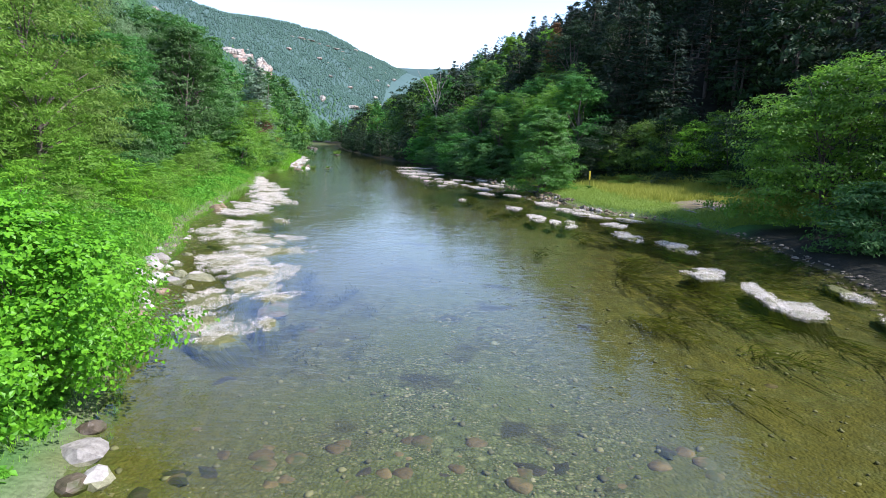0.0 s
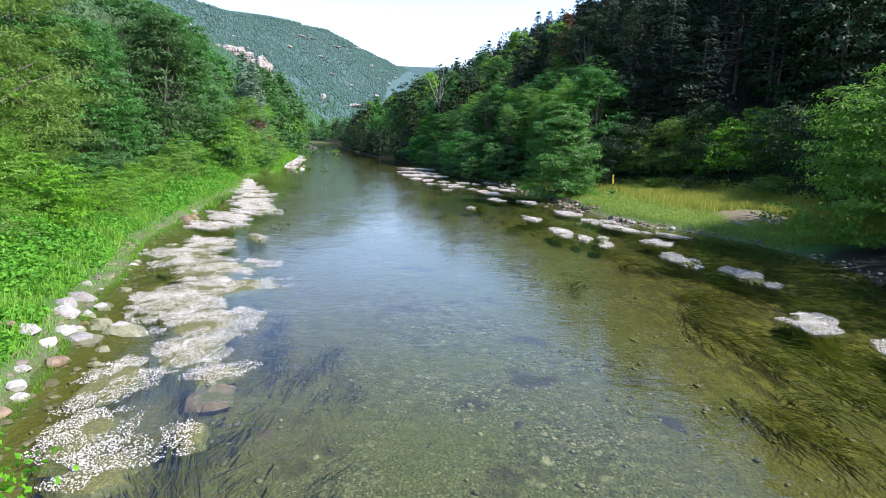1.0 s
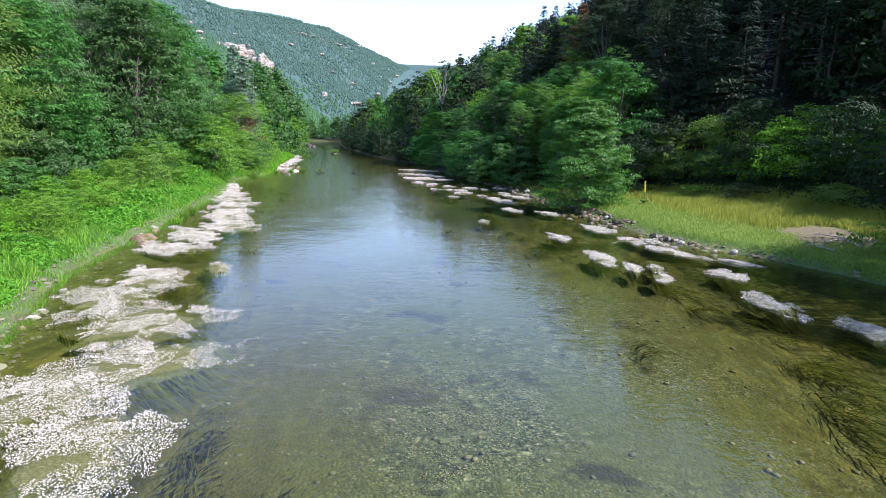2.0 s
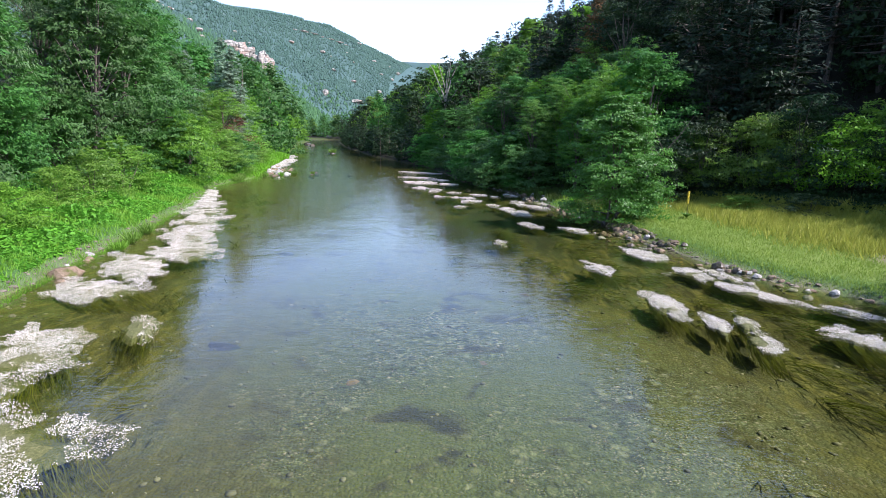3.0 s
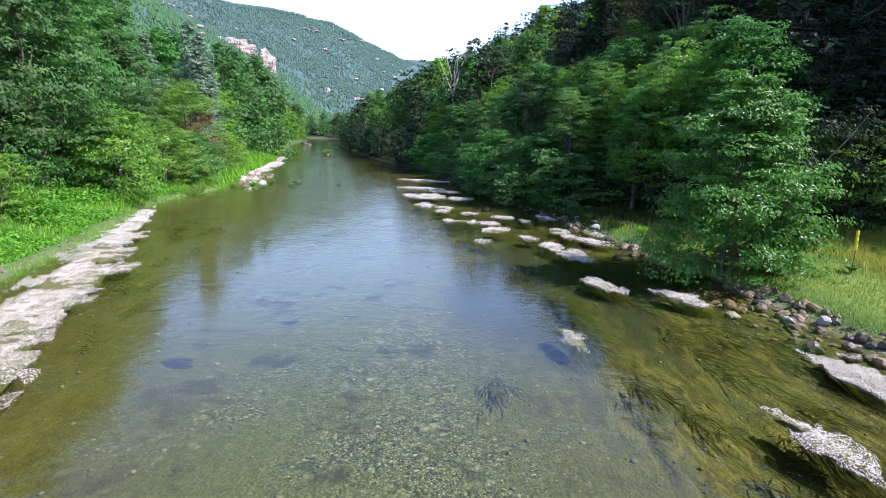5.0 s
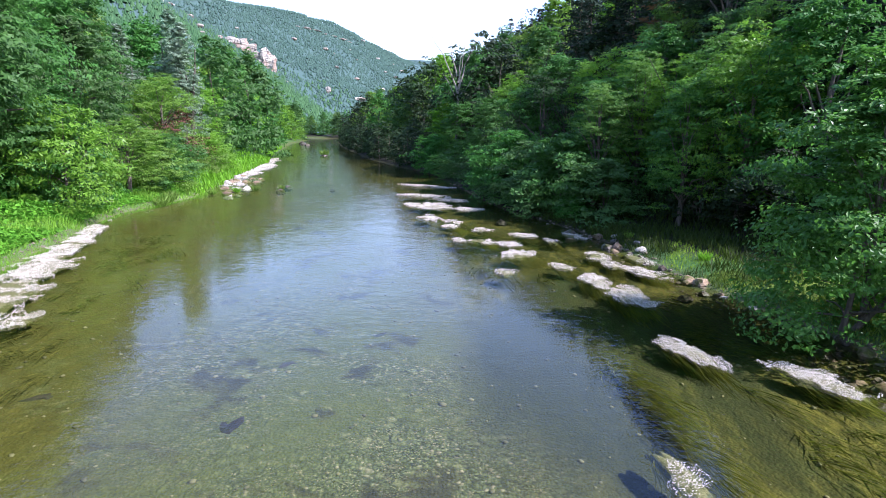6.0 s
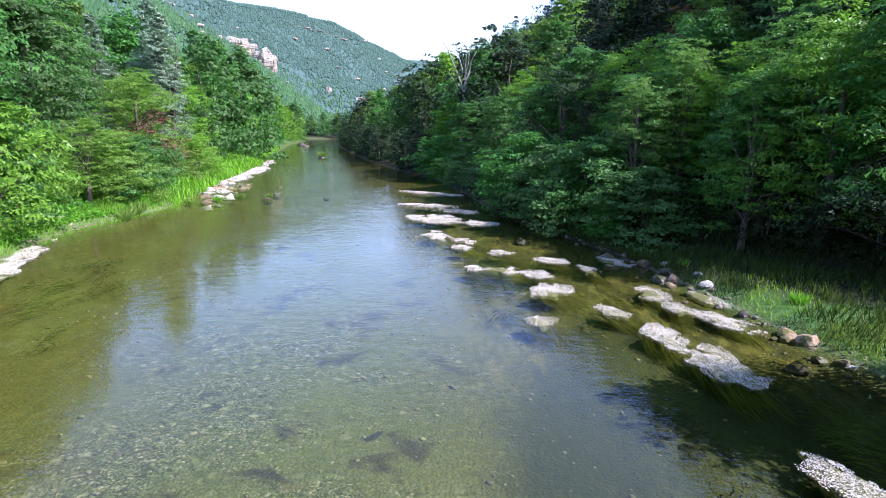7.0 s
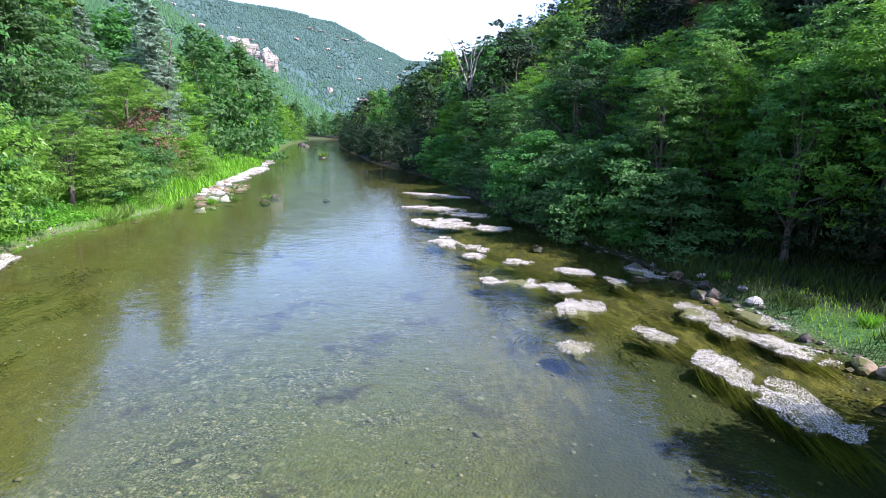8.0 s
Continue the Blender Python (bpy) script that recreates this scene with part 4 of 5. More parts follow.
def stone_pile():
    """Broken brown stones heaped at the foot of the lone alder."""
    g = np.random.default_rng(52)
    for k in range(110):
        y = 31.6 + 5.2 * g.random()
        x = float(right_bank(np.array(y))) + 0.5 - 1.9 * g.random() ** 1.4
        stones([(PINK_ROCKS + WET_ROCKS)[k % 4]], [(x, y, 0.13 + 0.27 * g.random() ** 1.5)], 300 + k)
    for k in range(26):
        y = 26.2 + 3.4 * g.random()
        x = float(right_bank(np.array(y))) + 0.2 - 0.7 * g.random()
        stones([(PINK_ROCKS + PALE_ROCKS)[k % 5]], [(x, y, 0.10 + 0.2 * g.random())], 350 + k)
    for k in range(9):
        y = 41 + 9 * g.random()
        x = float(right_bank(np.array(y))) + 0.3 - 1.5 * g.random()
        stones([(WET_ROCKS + PINK_ROCKS)[k % 4]], [(x, y, 0.2 + 0.35 * g.random())], 400 + k)


def fallen_branch(x, y, turn, length):
    g = np.random.default_rng(int(abs(x) * 10 + y))
    t = np.linspace(0, 1, 7)
    pts = np.stack([length * t, 0.08 * length * np.sin(4 * t), 0.04 + 0.06 * np.sin(3 * t)], 1)
    pieces = [tube(pts, 0.035 * (1 - 0.75 * t), 5)]
    for k in range(3):
        p = pts[2 + k]
        s = np.linspace(0, 1, 4)
        pieces.append(tube(np.stack([p[0] + 0.3 * length * s, p[1] + (0.22 if k % 2 else -0.22) * length * s, p[2] + 0.1 * s], 1), 0.014 * (1 - 0.7 * s), 4))
    v, f = joined(pieces)
    ob = tagged(new("fallen_branch", np_mesh("fallen_branch", v, f, BARK_DEAD, True)), "bleached fallen branch on the dry ground", "branch", "driftwood on the bank")
    ob.matrix_basis = pose(x, y, height(x, y) - 0.02, 0, 0, turn)


stone_pile()
for spot in ((12.2, 26.4, 20, 1.6), (12.8, 25.6, 70, 1.2), (13.4, 26.8, 140, 1.4), (11.8, 25.4, 110, 1.0), (-18.9, 51.5, 40, 1.3), (-17.9, 52.6, 100, 1.0)):
    fallen_branch(*spot)


def cobbles():
    g = np.random.default_rng(61)
    for k in range(170):
        x, y = -3.2 + 6.8 * g.random(), 3.6 + 2.9 * g.random() ** 1.15
        s = 0.11 + 0.27 * g.random() ** 1.8
        plant((BED_ROCKS + DARK_ROCKS[:1])[k % 4], x, y, s, 360 * g.random(), 0.02, 0.8, height(x, y))
    for k, (x, y, s) in enumerate(DARK_SPOTS):
        plant(DARK_ROCKS[k % 2], x, y, s * 0.75, 360 * g.random(), 0.05, 0.75, height(x, y))


DARK_ROCKS = [make_rock("boulder", 23.0 + i, STONE_SUNK, "dark mossy boulder lying under the water", "boulder", "boulders of the riverbed", rough=0.75, flat=0.5) for i in range(2)]
DARK_SPOTS = [(-5.3, 23.0, 0.9), (-2.8, 20.6, 0.45), (-5.1, 34.1, 0.7), (-8.6, 34.9, 0.7), (-6.6, 31.8, 0.9), (-4.9, 36.5, 0.6), (-3.4, 38.2, 0.6), (-8.8, 51.5, 1.0),
              (1.7, 7.1, 0.5), (-3.4, 8.0, 0.6), (-0.5, 10.4, 0.5), (1.4, 5.9, 0.5), (3.1, 11.2, 0.7), (0.8, 11.2, 0.6), (-2.0, 9.2, 0.6)]
cobbles()


def pebbles(name, n, seed, shore, mat, label):
    g = np.random.default_rng(seed)
    y = 1.5 + 52 * g.random(n) ** 1.2
    a, b = left_bank(y), right_bank(y)
    x = a + (b - a) * g.random(n)
    if shore:
        y = 9 + 62 * g.random(n) ** 1.2
        a, b = left_bank(y), right_bank(y)
        off = 0.35 - 1.1 * g.random(n) ** 1.3
        x = np.where(g.random(n) < 0.5, a - off, b + off)
    z = land(x, y)[0]
    t = (1 + 5 ** 0.5) / 2
    ico = unit(np.array([(-1, t, 0), (1, t, 0), (-1, -t, 0), (1, -t, 0), (0, -1, t), (0, 1, t), (0, -1, -t), (0, 1, -t), (t, 0, -1), (t, 0, 1), (-t, 0, -1), (-t, 0, 1)], float))
    tri = np.array([(0, 11, 5), (0, 5, 1), (0, 1, 7), (0, 7, 10), (0, 10, 11), (1, 5, 9), (5, 11, 4), (11, 10, 2), (10, 7, 6), (7, 1, 8), (3, 9, 4), (3, 4, 2), (3, 2, 6), (3, 6, 8), (3, 8, 9), (4, 9, 5), (2, 4, 11), (6, 2, 10), (8, 6, 7), (9, 8, 1)])
    s = (0.014 + 0.032 * g.random(n) ** 3) * (1.9 if shore else 1.0)
    v = ico[None] * (s[:, None] * (0.7 + 0.6 * g.random((n, 12))))[:, :, None]
    c, q = np.cos(g.random(n) * 6.3)[:, None], np.sin(g.random(n) * 6.3)[:, None]
    v = v * np.array([1.3, 1, 0.6])
    v = np.stack([v[..., 0] * c - v[..., 1] * q, v[..., 0] * q + v[..., 1] * c, v[..., 2]], -1) + np.stack([x, y, z + s * 0.2], 1)[:, None]
    f = (np.arange(n)[:, None, None] * 12 + tri[None]).reshape(-1, 3)
    tagged(new(name, np_mesh(name, v.reshape(-1, 3), f, mat, not shore)), label, "pebbles", kind="stuff")


GRAVEL = plain_material("shore_gravel", (0.05, 0.04, 0.025), (0.25, 0.21, 0.15), 2.0, 0.85)
PEBBLE = plain_material("pebble", (0.02, 0.022, 0.008), (0.28, 0.26, 0.13), 2.0, 0.7)
pebbles("bed_pebbles", 6000, 5, False, PEBBLE, "brown and grey pebbles covering the riverbed")
pebbles("shore_gravel", 2600, 6, True, GRAVEL, "pale and brown gravel along the waterline")


# ---- flowering water crowfoot ----
def crowfoot(x, y, length, width, turn, dense=1.0):
    """A floating mat: a low cushion of green stems under a crowd of small white blossoms. turn: degrees, long axis from straight ahead, to the left."""
    seed = int(abs(x * 131 + y * 17) * 10) % 99991
    g = np.random.default_rng(seed)
    top = tagged(new("crowfoot_mat"), "floating mat of water crowfoot covered with white blossoms", "water plant", "flowering mats in the river")
    top.matrix_basis = pose(x, y, 0, 0, 0, turn)
    nth, nr = 28, 6
    th = np.linspace(0, 2 * np.pi, nth, endpoint=False)
    lob = 0.87 + 0.95 * (vnoise(2.6 * np.cos(th) + seed, 2.6 * np.sin(th), 1.0, seed % 50, 3) - 0.5)

    def rim(a):
        return np.interp(a % (2 * np.pi), np.append(th, 2 * np.pi), np.append(lob, lob[0]))

    def lift(r, px, py):
        return 0.05 * (1 - r ** 2) - 0.02 + 0.05 * (vnoise(px + seed, py, 0.35, 3, 2) - 0.5)
    rr = np.linspace(0.0, 1.0, nr + 1)[1:]
    gr, gt = np.meshgrid(rr, th, indexing="ij")
    px, py = 0.44 * width * gr * rim(gt) * np.cos(gt), 0.45 * length * gr * rim(gt) * np.sin(gt)
    pz = lift(gr, px, py)
    pz[-1], pz[-2] = -0.07, -0.012
    v = np.concatenate([[[0, 0, 0.04]], np.stack([px, py, pz], -1).reshape(-1, 3)])
    q = [(1 + i * nth + j, 1 + i * nth + (j + 1) % nth, 1 + (i + 1) * nth + (j + 1) % nth, 1 + (i + 1) * nth + j) for i in range(nr - 1) for j in range(nth)]
    me = bpy.data.meshes.new("cushion")
    me.from_pydata([tuple(p) for p in v], [], q + [(0, 1 + j, 1 + (j + 1) % nth) for j in range(nth)])
    me.materials.append(MATGREEN)
    part_of("cushion", me, top)
    # stems that trail below it with the current
    n = int(min(600, 160 * length * width)) if y < 52 else 0
    if n:
        a, r = g.random(n) * 2 * np.pi, np.sqrt(g.random(n))
        t = np.linspace(0, 1, 5)[None]
        ln = (0.45 + 0.6 * g.random(n))[:, None]
        sx, sy = (0.46 * width * r * rim(a) * np.cos(a))[:, None], (0.46 * length * r * rim(a) * np.sin(a))[:, None]
        cx = sx + 0.15 * ln * t + 0.05 * np.sin(6 * t + 6 * g.random((n, 1))) * t - 0.18 * t
        cy, cz = sy - ln * t, -0.03 - (0.12 + 0.2 * g.random((n, 1))) * t ** 0.8
        w = (0.003 + 0.005 * g.random((n, 1))) * (1 - 0.6 * t)
        sv = np.concatenate([np.stack([cx - w, cy, cz], -1), np.stack([cx + w, cy, cz + 0.006], -1)], 1)
        seg = np.arange(4)
        sf = np.stack([seg, seg + 1, seg + 6, seg + 5], 1)[None] + 10 * np.arange(n)[:, None, None]
        part_of("stems", np_mesh("stems", sv.reshape(-1, 3), sf.reshape(-1, 4), WEED), top, "olive stems trailing under the water")
    far = max(1.0, (y - 30) / 16)
    n = int(min(26000, 4600 * dense * length * width / far ** 1.4))
    a, r = g.random(n) * 2 * np.pi, g.random(n) ** 0.56 * 1.28
    px, py = 0.5 * width * r * rim(a) * np.cos(a), 0.5 * length * r * rim(a) * np.sin(a)
    ok = vnoise(px + seed, py, 0.45, 9, 3) > 0.50 - 0.15 * dense + 0.30 * np.clip(r - 0.65, 0, 1)
    px, py, r = px[ok], py[ok], r[ok]
    n = len(px)
    pz = np.maximum(lift(np.minimum(r, 1), px, py), 0.0) + 0.012 + 0.035 * g.random(n)
    s = 0.0092 * far ** 0.7 * (0.7 + 0.6 * g.random(n))
    nn = unit(np.array([0, 0, 1.0]) + 0.45 * g.normal(size=(n, 3)))
    u = unit(np.cross(nn, g.normal(size=(n, 3))))
    w = np.cross(nn, u)
    ang = np.linspace(0, 2 * np.pi, 3, endpoint=False)
    ring = u[:, None] * np.cos(ang)[None, :, None] + w[:, None] * np.sin(ang)[None, :, None]
    fv = np.stack([px, py, pz], 1)[:, None] + ring * s[:, None, None]
    part_of("blossoms", np_mesh("blossoms", fv.reshape(-1, 3), np.arange(3 * n).reshape(-1, 3), PETAL), top, "crowd of small white blossoms")


# along the left shore, from the start of the walk onwards
for spot in ((-4.7, 10.0, 1.5, 0.9, 20), (-4.0, 9.2, 1.0, 0.9, 50), (-3.35, 10.0, 0.7, 0.45, 20), (-5.2, 11.6, 1.6, 1.0, 15), (-4.6, 12.6, 1.6, 1.2, 20), (-5.0, 14.2, 2.0, 1.8, 25),
             (-6.3, 15.4, 2.2, 1.6, 30), (-5.6, 16.6, 2.0, 2.2, 60), (-6.6, 18.4, 2.2, 2.6, 50), (-8.1, 20.0, 2.0, 1.8, 30), (-3.75, 11.7, 0.8, 0.8, 0), (-8.2, 21.6, 1.8, 1.8, 40)):
    crowfoot(spot[0], spot[1], spot[2] * 1.3, spot[3] * 1.2, spot[4], spot[5] if len(spot) > 5 else 0.5)
for spot in ((-8.6, 22.4, 1.3, 1.2, 40, 0.7), (-9.5, 25.6, 2.0, 1.7, 60), (-7.0, 23.1, 1.4, 0.9, 20, 0.25), (-6.7, 22.8, 1.0, 0.35, 20, 0.6), (-9.8, 28.2, 3.0, 1.9, 30), (-9.6, 30.6, 3.2, 2.2, 25), (-10.7, 33.2, 3.4, 2.2, 20),
             (-11.6, 36.0, 3.6, 2.0, 20), (-12.7, 39.0, 4.0, 1.9, 20), (-13.9, 42.3, 3.6, 1.6, 20), (-15.2, 45.4, 3.4, 1.2, 20), (-16.2, 48.0, 3.0, 0.9, 20), (-11.0, 37.4, 0.8, 0.9, 0, 0.7)):
    crowfoot(spot[0], spot[1], spot[2] * 1.3, spot[3] * 0.98, spot[4], spot[5] if len(spot) > 5 else 0.85)
for spot in ((-21.0, 78.0, 8.0, 2.0, 12), (-23.0, 88.0, 9.0, 2.2, 12), (-18.6, 68.0, 4.0, 1.2, 10), (-26.0, 100.0, 9.0, 1.6, 15)):
    crowfoot(spot[0], spot[1], spot[2] * 1.3, spot[3] * 1.2, spot[4], spot[5] if len(spot) > 5 else 0.85)
# along the right shore
for spot in ((7.2, 14.6, 1.6, 0.9, -15), (7.55, 12.4, 2.6, 0.55, -12), (7.75, 11.2, 1.6, 0.8, -12), (7.4, 23.2, 1.4, 1.0, 0), (7.0, 20.3, 2.2, 0.8, 0, 0.7), (8.0, 18.4, 2.2, 0.9, 0, 0.7), (9.8, 13.0, 2.5, 0.6, -10, 0.6), (9.0, 10.0, 2.5, 0.6, -10, 0.8),
             (4.35, 25.2, 2.0, 0.8, 0), (4.9, 23.8, 1.6, 0.45, -8), (5.6, 24.0, 1.5, 0.5, -8, 0.5), (5.3, 22.8, 1.2, 0.55, -8), (3.7, 28.8, 1.6, 0.6, 10), (6.9, 26.6, 2.6, 0.8, 25), (6.4, 28.2, 2.0, 0.8, 15), (5.8, 30.9, 2.4, 1.1, 10), (8.3, 24.9, 1.8, 0.6, 40)):
    crowfoot(*spot)
for spot in ((7.1, 28.0, 1.8, 0.5, 15, 0.6), (2.8, 36.7, 1.8, 0.7, 20), (1.1, 32.6, 1.4, 0.5, 10, 0.4), (4.5, 35.4, 1.6, 0.8, 40), (4.5, 44.6, 1.6, 0.9, 20, 0.7), (0.45, 44.9, 1.2, 1.3, 60), (-0.7, 47.2, 1.3, 0.9, 60), (-1.5, 47.3, 0.9, 0.7, 20),
             (0.45, 46.7, 1.0, 1.0, 70), (-0.2, 42.4, 0.9, 0.8, 20, 0.4), (1.7, 43.2, 1.0, 0.7, 40, 0.7)):
    crowfoot(*spot)
for spot in ((2.3, 41.7, 1.3, 0.8, 0), (3.2, 44.8, 1.5, 0.8, 10, 0.6), (4.1, 42.7, 1.8, 0.8, 20, 0.9), (2.8, 40.2, 2.2, 1.0, 10, 0.85), (3.4, 43.6, 0.9, 0.6, 0, 0.7), (-1.6, 51.6, 1.2, 0.9, 40), (-2.9, 52.8, 2.2, 1.0, 20), (-3.0, 57.2, 3.0, 2.2, 60), (-0.9, 56.0, 1.5, 1.2, 60),
             (-0.5, 49.7, 1.0, 0.8, 60), (1.2, 48.5, 1.2, 0.8, 60), (2.1, 47.4, 1.3, 0.6, 20, 0.7), (3.2, 48.6, 1.6, 0.9, 40, 0.7), (-1.8, 50.4, 0.8, 0.8, 60), (-3.6, 62.0, 3.0, 1.4, 60), (-2.0, 60.0, 2.5, 1.2, 60), (-3.6, 68.5, 4.5, 1.2, 60)):
    crowfoot(*spot)


# ---- weed streaming under the surface ----
def streamers(name, spots, seed, mat):
    """Bundles of weed: many thin strands that grow from one root and wave together in the current."""
    g = np.random.default_rng(seed)
    k = 8
    t = np.linspace(0, 1, k)[None]
    vs, off = [], np.arange(k - 1)
    for x, y, length, count in spots:
        ln = length * (0.55 + 0.6 * g.random((count, 1)))
        sx, sy = x + 0.10 * g.normal(size=(count, 1)), y + 0.28 * g.normal(size=(count, 1))
        drift, phase = 0.20 + 0.05 * g.normal(), 6 * g.random()
        fan = 0.16 * g.normal(size=(count, 1))
        cx = sx + (drift * ln + fan) * t + (0.04 + 0.02 * g.random((count, 1))) * np.sin(4 * t + phase) * t
        cy = sy - ln * t
        cz = -0.30 * (1 - t) ** 2 - 0.05 - 0.12 * g.random((count, 1)) - 0.04 * t
        w = (0.004 + 0.007 * g.random((count, 1))) * (1 - 0.6 * t)
        vs.append(np.concatenate([np.stack([cx - w, cy, cz], -1), np.stack([cx + w, cy, cz + 0.012 * np.sin(9 * t + phase)], -1)], 1).reshape(-1, 3))
    v = np.concatenate(vs)
    q = np.stack([off, off + 1, k + off + 1, k + off], 1)[None] + (2 * k) * np.arange(len(v) // (2 * k))[:, None, None]
    tagged(new(name, np_mesh(name, v, q.reshape(-1, 4), mat)), "long olive green weed streaming under the water", "water weed", kind="stuff")


def weed_beds():
    g = np.random.default_rng(19)
    spots = []
    for k in range(340):
        y = 8 + 42 * g.random()
        x = float(right_bank(np.array(y))) - 0.6 - 5.4 * g.random() ** 0.9
        spots.append((x, y, 0.7 + 0.9 * g.random(), 16))
    spots = [p for p in spots if not (31 < p[1] < 43 and p[0] < 3.2)]
    streamers("streaming_weed", spots[::2], 3, WEED)
    streamers("streaming_weed", spots[1::2], 6, WEED_DARK)
    spots = []
    for k in range(120):
        y = 9 + 40 * g.random()
        x = float(left_bank(np.array(y))) + 1.6 + 3.0 * g.random()
        spots.append((x, y, 0.6 + 0.7 * g.random(), 14))
    streamers("streaming_weed", spots, 4, WEED)
    # dark bundles in the open water beside the flowering mats
    streamers("streaming_weed", [(-2.3, 13.6, 1.0, 40), (-2.6, 12.8, 0.9, 40), (-3.1, 12.4, 0.8, 30), (-3.4, 13.5, 0.9, 40), (-2.9, 11.0, 1.0, 40), (-3.3, 10.4, 0.8, 30), (-1.6, 12.0, 0.7, 24),
                                 (-3.7, 14.8, 0.7, 60), (2.0, 31.2, 1.2, 40), (-0.6, 31.0, 0.8, 40), (3.3, 18.6, 1.0, 24)], 7, WEED_DARK)
    # long pale strands by the shady bank
    streamers("streaming_weed", [(1.5 + 0.35 * math.sin(3.1 * k), 33.4 + 0.28 * k, 1.2 + 0.3 * math.sin(k), 26) for k in range(13)], 5, WEED)


weed_beds()


# ---- grass and herbs ----
def blades(name, x, y, size, mat, label, seed, wide=0.09, lean=0.45, sink=0.02):
    g = np.random.default_rng(seed)
    z = land(x, y)[0]
    n = len(x)
    az = g.random(n) * 2 * np.pi
    u = unit(np.stack([np.cos(az) * lean * g.random(n), np.sin(az) * lean * g.random(n), np.ones(n)], 1))
    p = np.stack([x, y, z - sink], 1) + u * (size * 0.45)[:, None]
    nrm = np.stack([-np.sin(az + 1.0), np.cos(az + 1.0), 0.35 * np.ones(n)], 1)
    v, f = leaves(p, nrm, size, g, wide, u * 6, corners=3)
    return tagged(new(name, np_mesh(name, v, f, mat)), label, "grass", kind="stuff")


# darker copy of the bank grass, with the shade in its colour
GRASS_SHADE_TONED = leaf_material("shade_toned_grass_blade", (0.012, 0.03, 0.006), (0.038, 0.075, 0.012), (0.09, 0.17, 0.02), 0.3, 0.6)
GRASS_TURF = leaf_material("turf_blade", (0.09, 0.19, 0.022), (0.22, 0.36, 0.05), (0.26, 0.44, 0.05), 0.25, 0.6)


def bank_growth():
    g = np.random.default_rng(23)
    n = 110000
    y = 3.5 + 60 * g.random(n) ** 1.35
    d = -0.25 + 7.5 * g.random(n) ** 1.9
    x = left_bank(y) - d
    tuft = 0.6 + 0.8 * vnoise(x, y, 0.8, 31, 2)
    blades("bank_grass", x, y, (0.09 + 0.12 * g.random(n)) * tuft * np.clip(0.6 + d, 0.6, 1.1) * smooth(2, 9, y) * (1 + y / 120), GRASS, "lush green grass on the sunny bank", 24, 0.05, 1.1)
    # broad-leaved herbs in waves
    n = 150000
    y = 3.5 + 56 * g.random(n) ** 1.3
    d = 0.35 + 9.5 * g.random(n) ** 1.15
    x = left_bank(y) - d
    wave = vnoise(x, y, 1.3, 33, 3)
    ok = wave > 0.40
    x, y, d, wave = x[ok], y[ok], d[ok], wave[ok]
    n = len(x)
    z = land(x, y)[0] + (wave - 0.35) * 1.5 * (0.3 + 0.7 * g.random(n)) * np.clip(d / 2, 0.3, 1)
    nr = np.array([0, 0, 0.9]) + 0.6 * g.normal(size=(n, 3))
    v, f = leaves(np.stack([x, y, z], 1), nr, 0.125 * (1 + y / 90), g, 0.6)
    tagged(new("bank_herbs", np_mesh("bank_herbs", v, f, HERB)), "nettles and leafy herbs on the sunny bank", "herbs", kind="stuff")
    # the far stretch of the left bank
    n = 14000
    y = 60 + 90 * g.random(n)
    x = left_bank(y) + 0.1 - 5 * g.random(n) ** 1.3
    blades("far_bank_grass", x, y, 0.35 + 0.35 * g.random(n), GRASS, "green grass along the far bank", 26, 0.16, 0.6)
    # meadow: short green turf by the water, tall yellow grass behind
    n = 170000
    y = 22 + 20 * g.random(n)
    d = 0.1 + (meadow_width(y) + 1.5) * g.random(n)
    x = right_bank(y) + d
    z, zones = land(x, y)
    ok = (zones["dry"] < 0.3 + 0.6 * g.random(len(x)))
    x, y, d = x[ok], y[ok], d[ok]
    tall = smooth(3.4, 6.2, d + 1.8 * (vnoise(x, y, 2.0, 41) - 0.5))
    kind = g.random(len(x)) < tall * 0.85
    blades("meadow_turf", x[~kind], y[~kind], 0.05 + 0.08 * g.random((~kind).sum()), GRASS_TURF, "short green turf on the river meadow", 27, 0.16, 1.3)
    blades("meadow_grass", x[kind], y[kind], (0.14 + 0.24 * g.random(kind.sum())) * (0.6 + 0.8 * vnoise(x[kind], y[kind], 1.4, 45, 2)), GRASS_DRY, "tall yellowing grass on the river meadow", 28, 0.035, 0.75)
    # rough grass on the bank beyond the lone alder, in a sunlit and a shade-toned colour
    n = 16000
    y = 40.5 + 14 * g.random(n)
    x = right_bank(y) + 0.15 + 6.5 * g.random(n) ** 1.2
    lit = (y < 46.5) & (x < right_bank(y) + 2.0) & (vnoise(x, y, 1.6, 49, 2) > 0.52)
    blades("low_bank_grass", x[lit], y[lit], 0.08 + 0.11 * g.random(lit.sum()), GRASS_TURF, "low grass on the gravel bank, in the sunlit turf colour", 30, 0.10, 1.1)
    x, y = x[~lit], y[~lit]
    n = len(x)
    blades("shady_bank_grass", x, y, (0.12 + 0.28 * g.random(n)) * (0.5 + vnoise(x, y, 1.1, 47, 2)), GRASS_SHADE_TONED, "bank grass with the shade put into its dark green", 29, 0.07, 0.9)
    # undergrowth on the right, its shade put into the leaf colour
    n = 26000
    y = 8 + 62 * g.random(n)
    d = meadow_width(y) + 0.8 + 8 * g.random(n)
    x = right_bank(y) + d
    z = land(x, y)[0] + 0.9 * vnoise(x, y, 1.5, 43) * g.random(n)
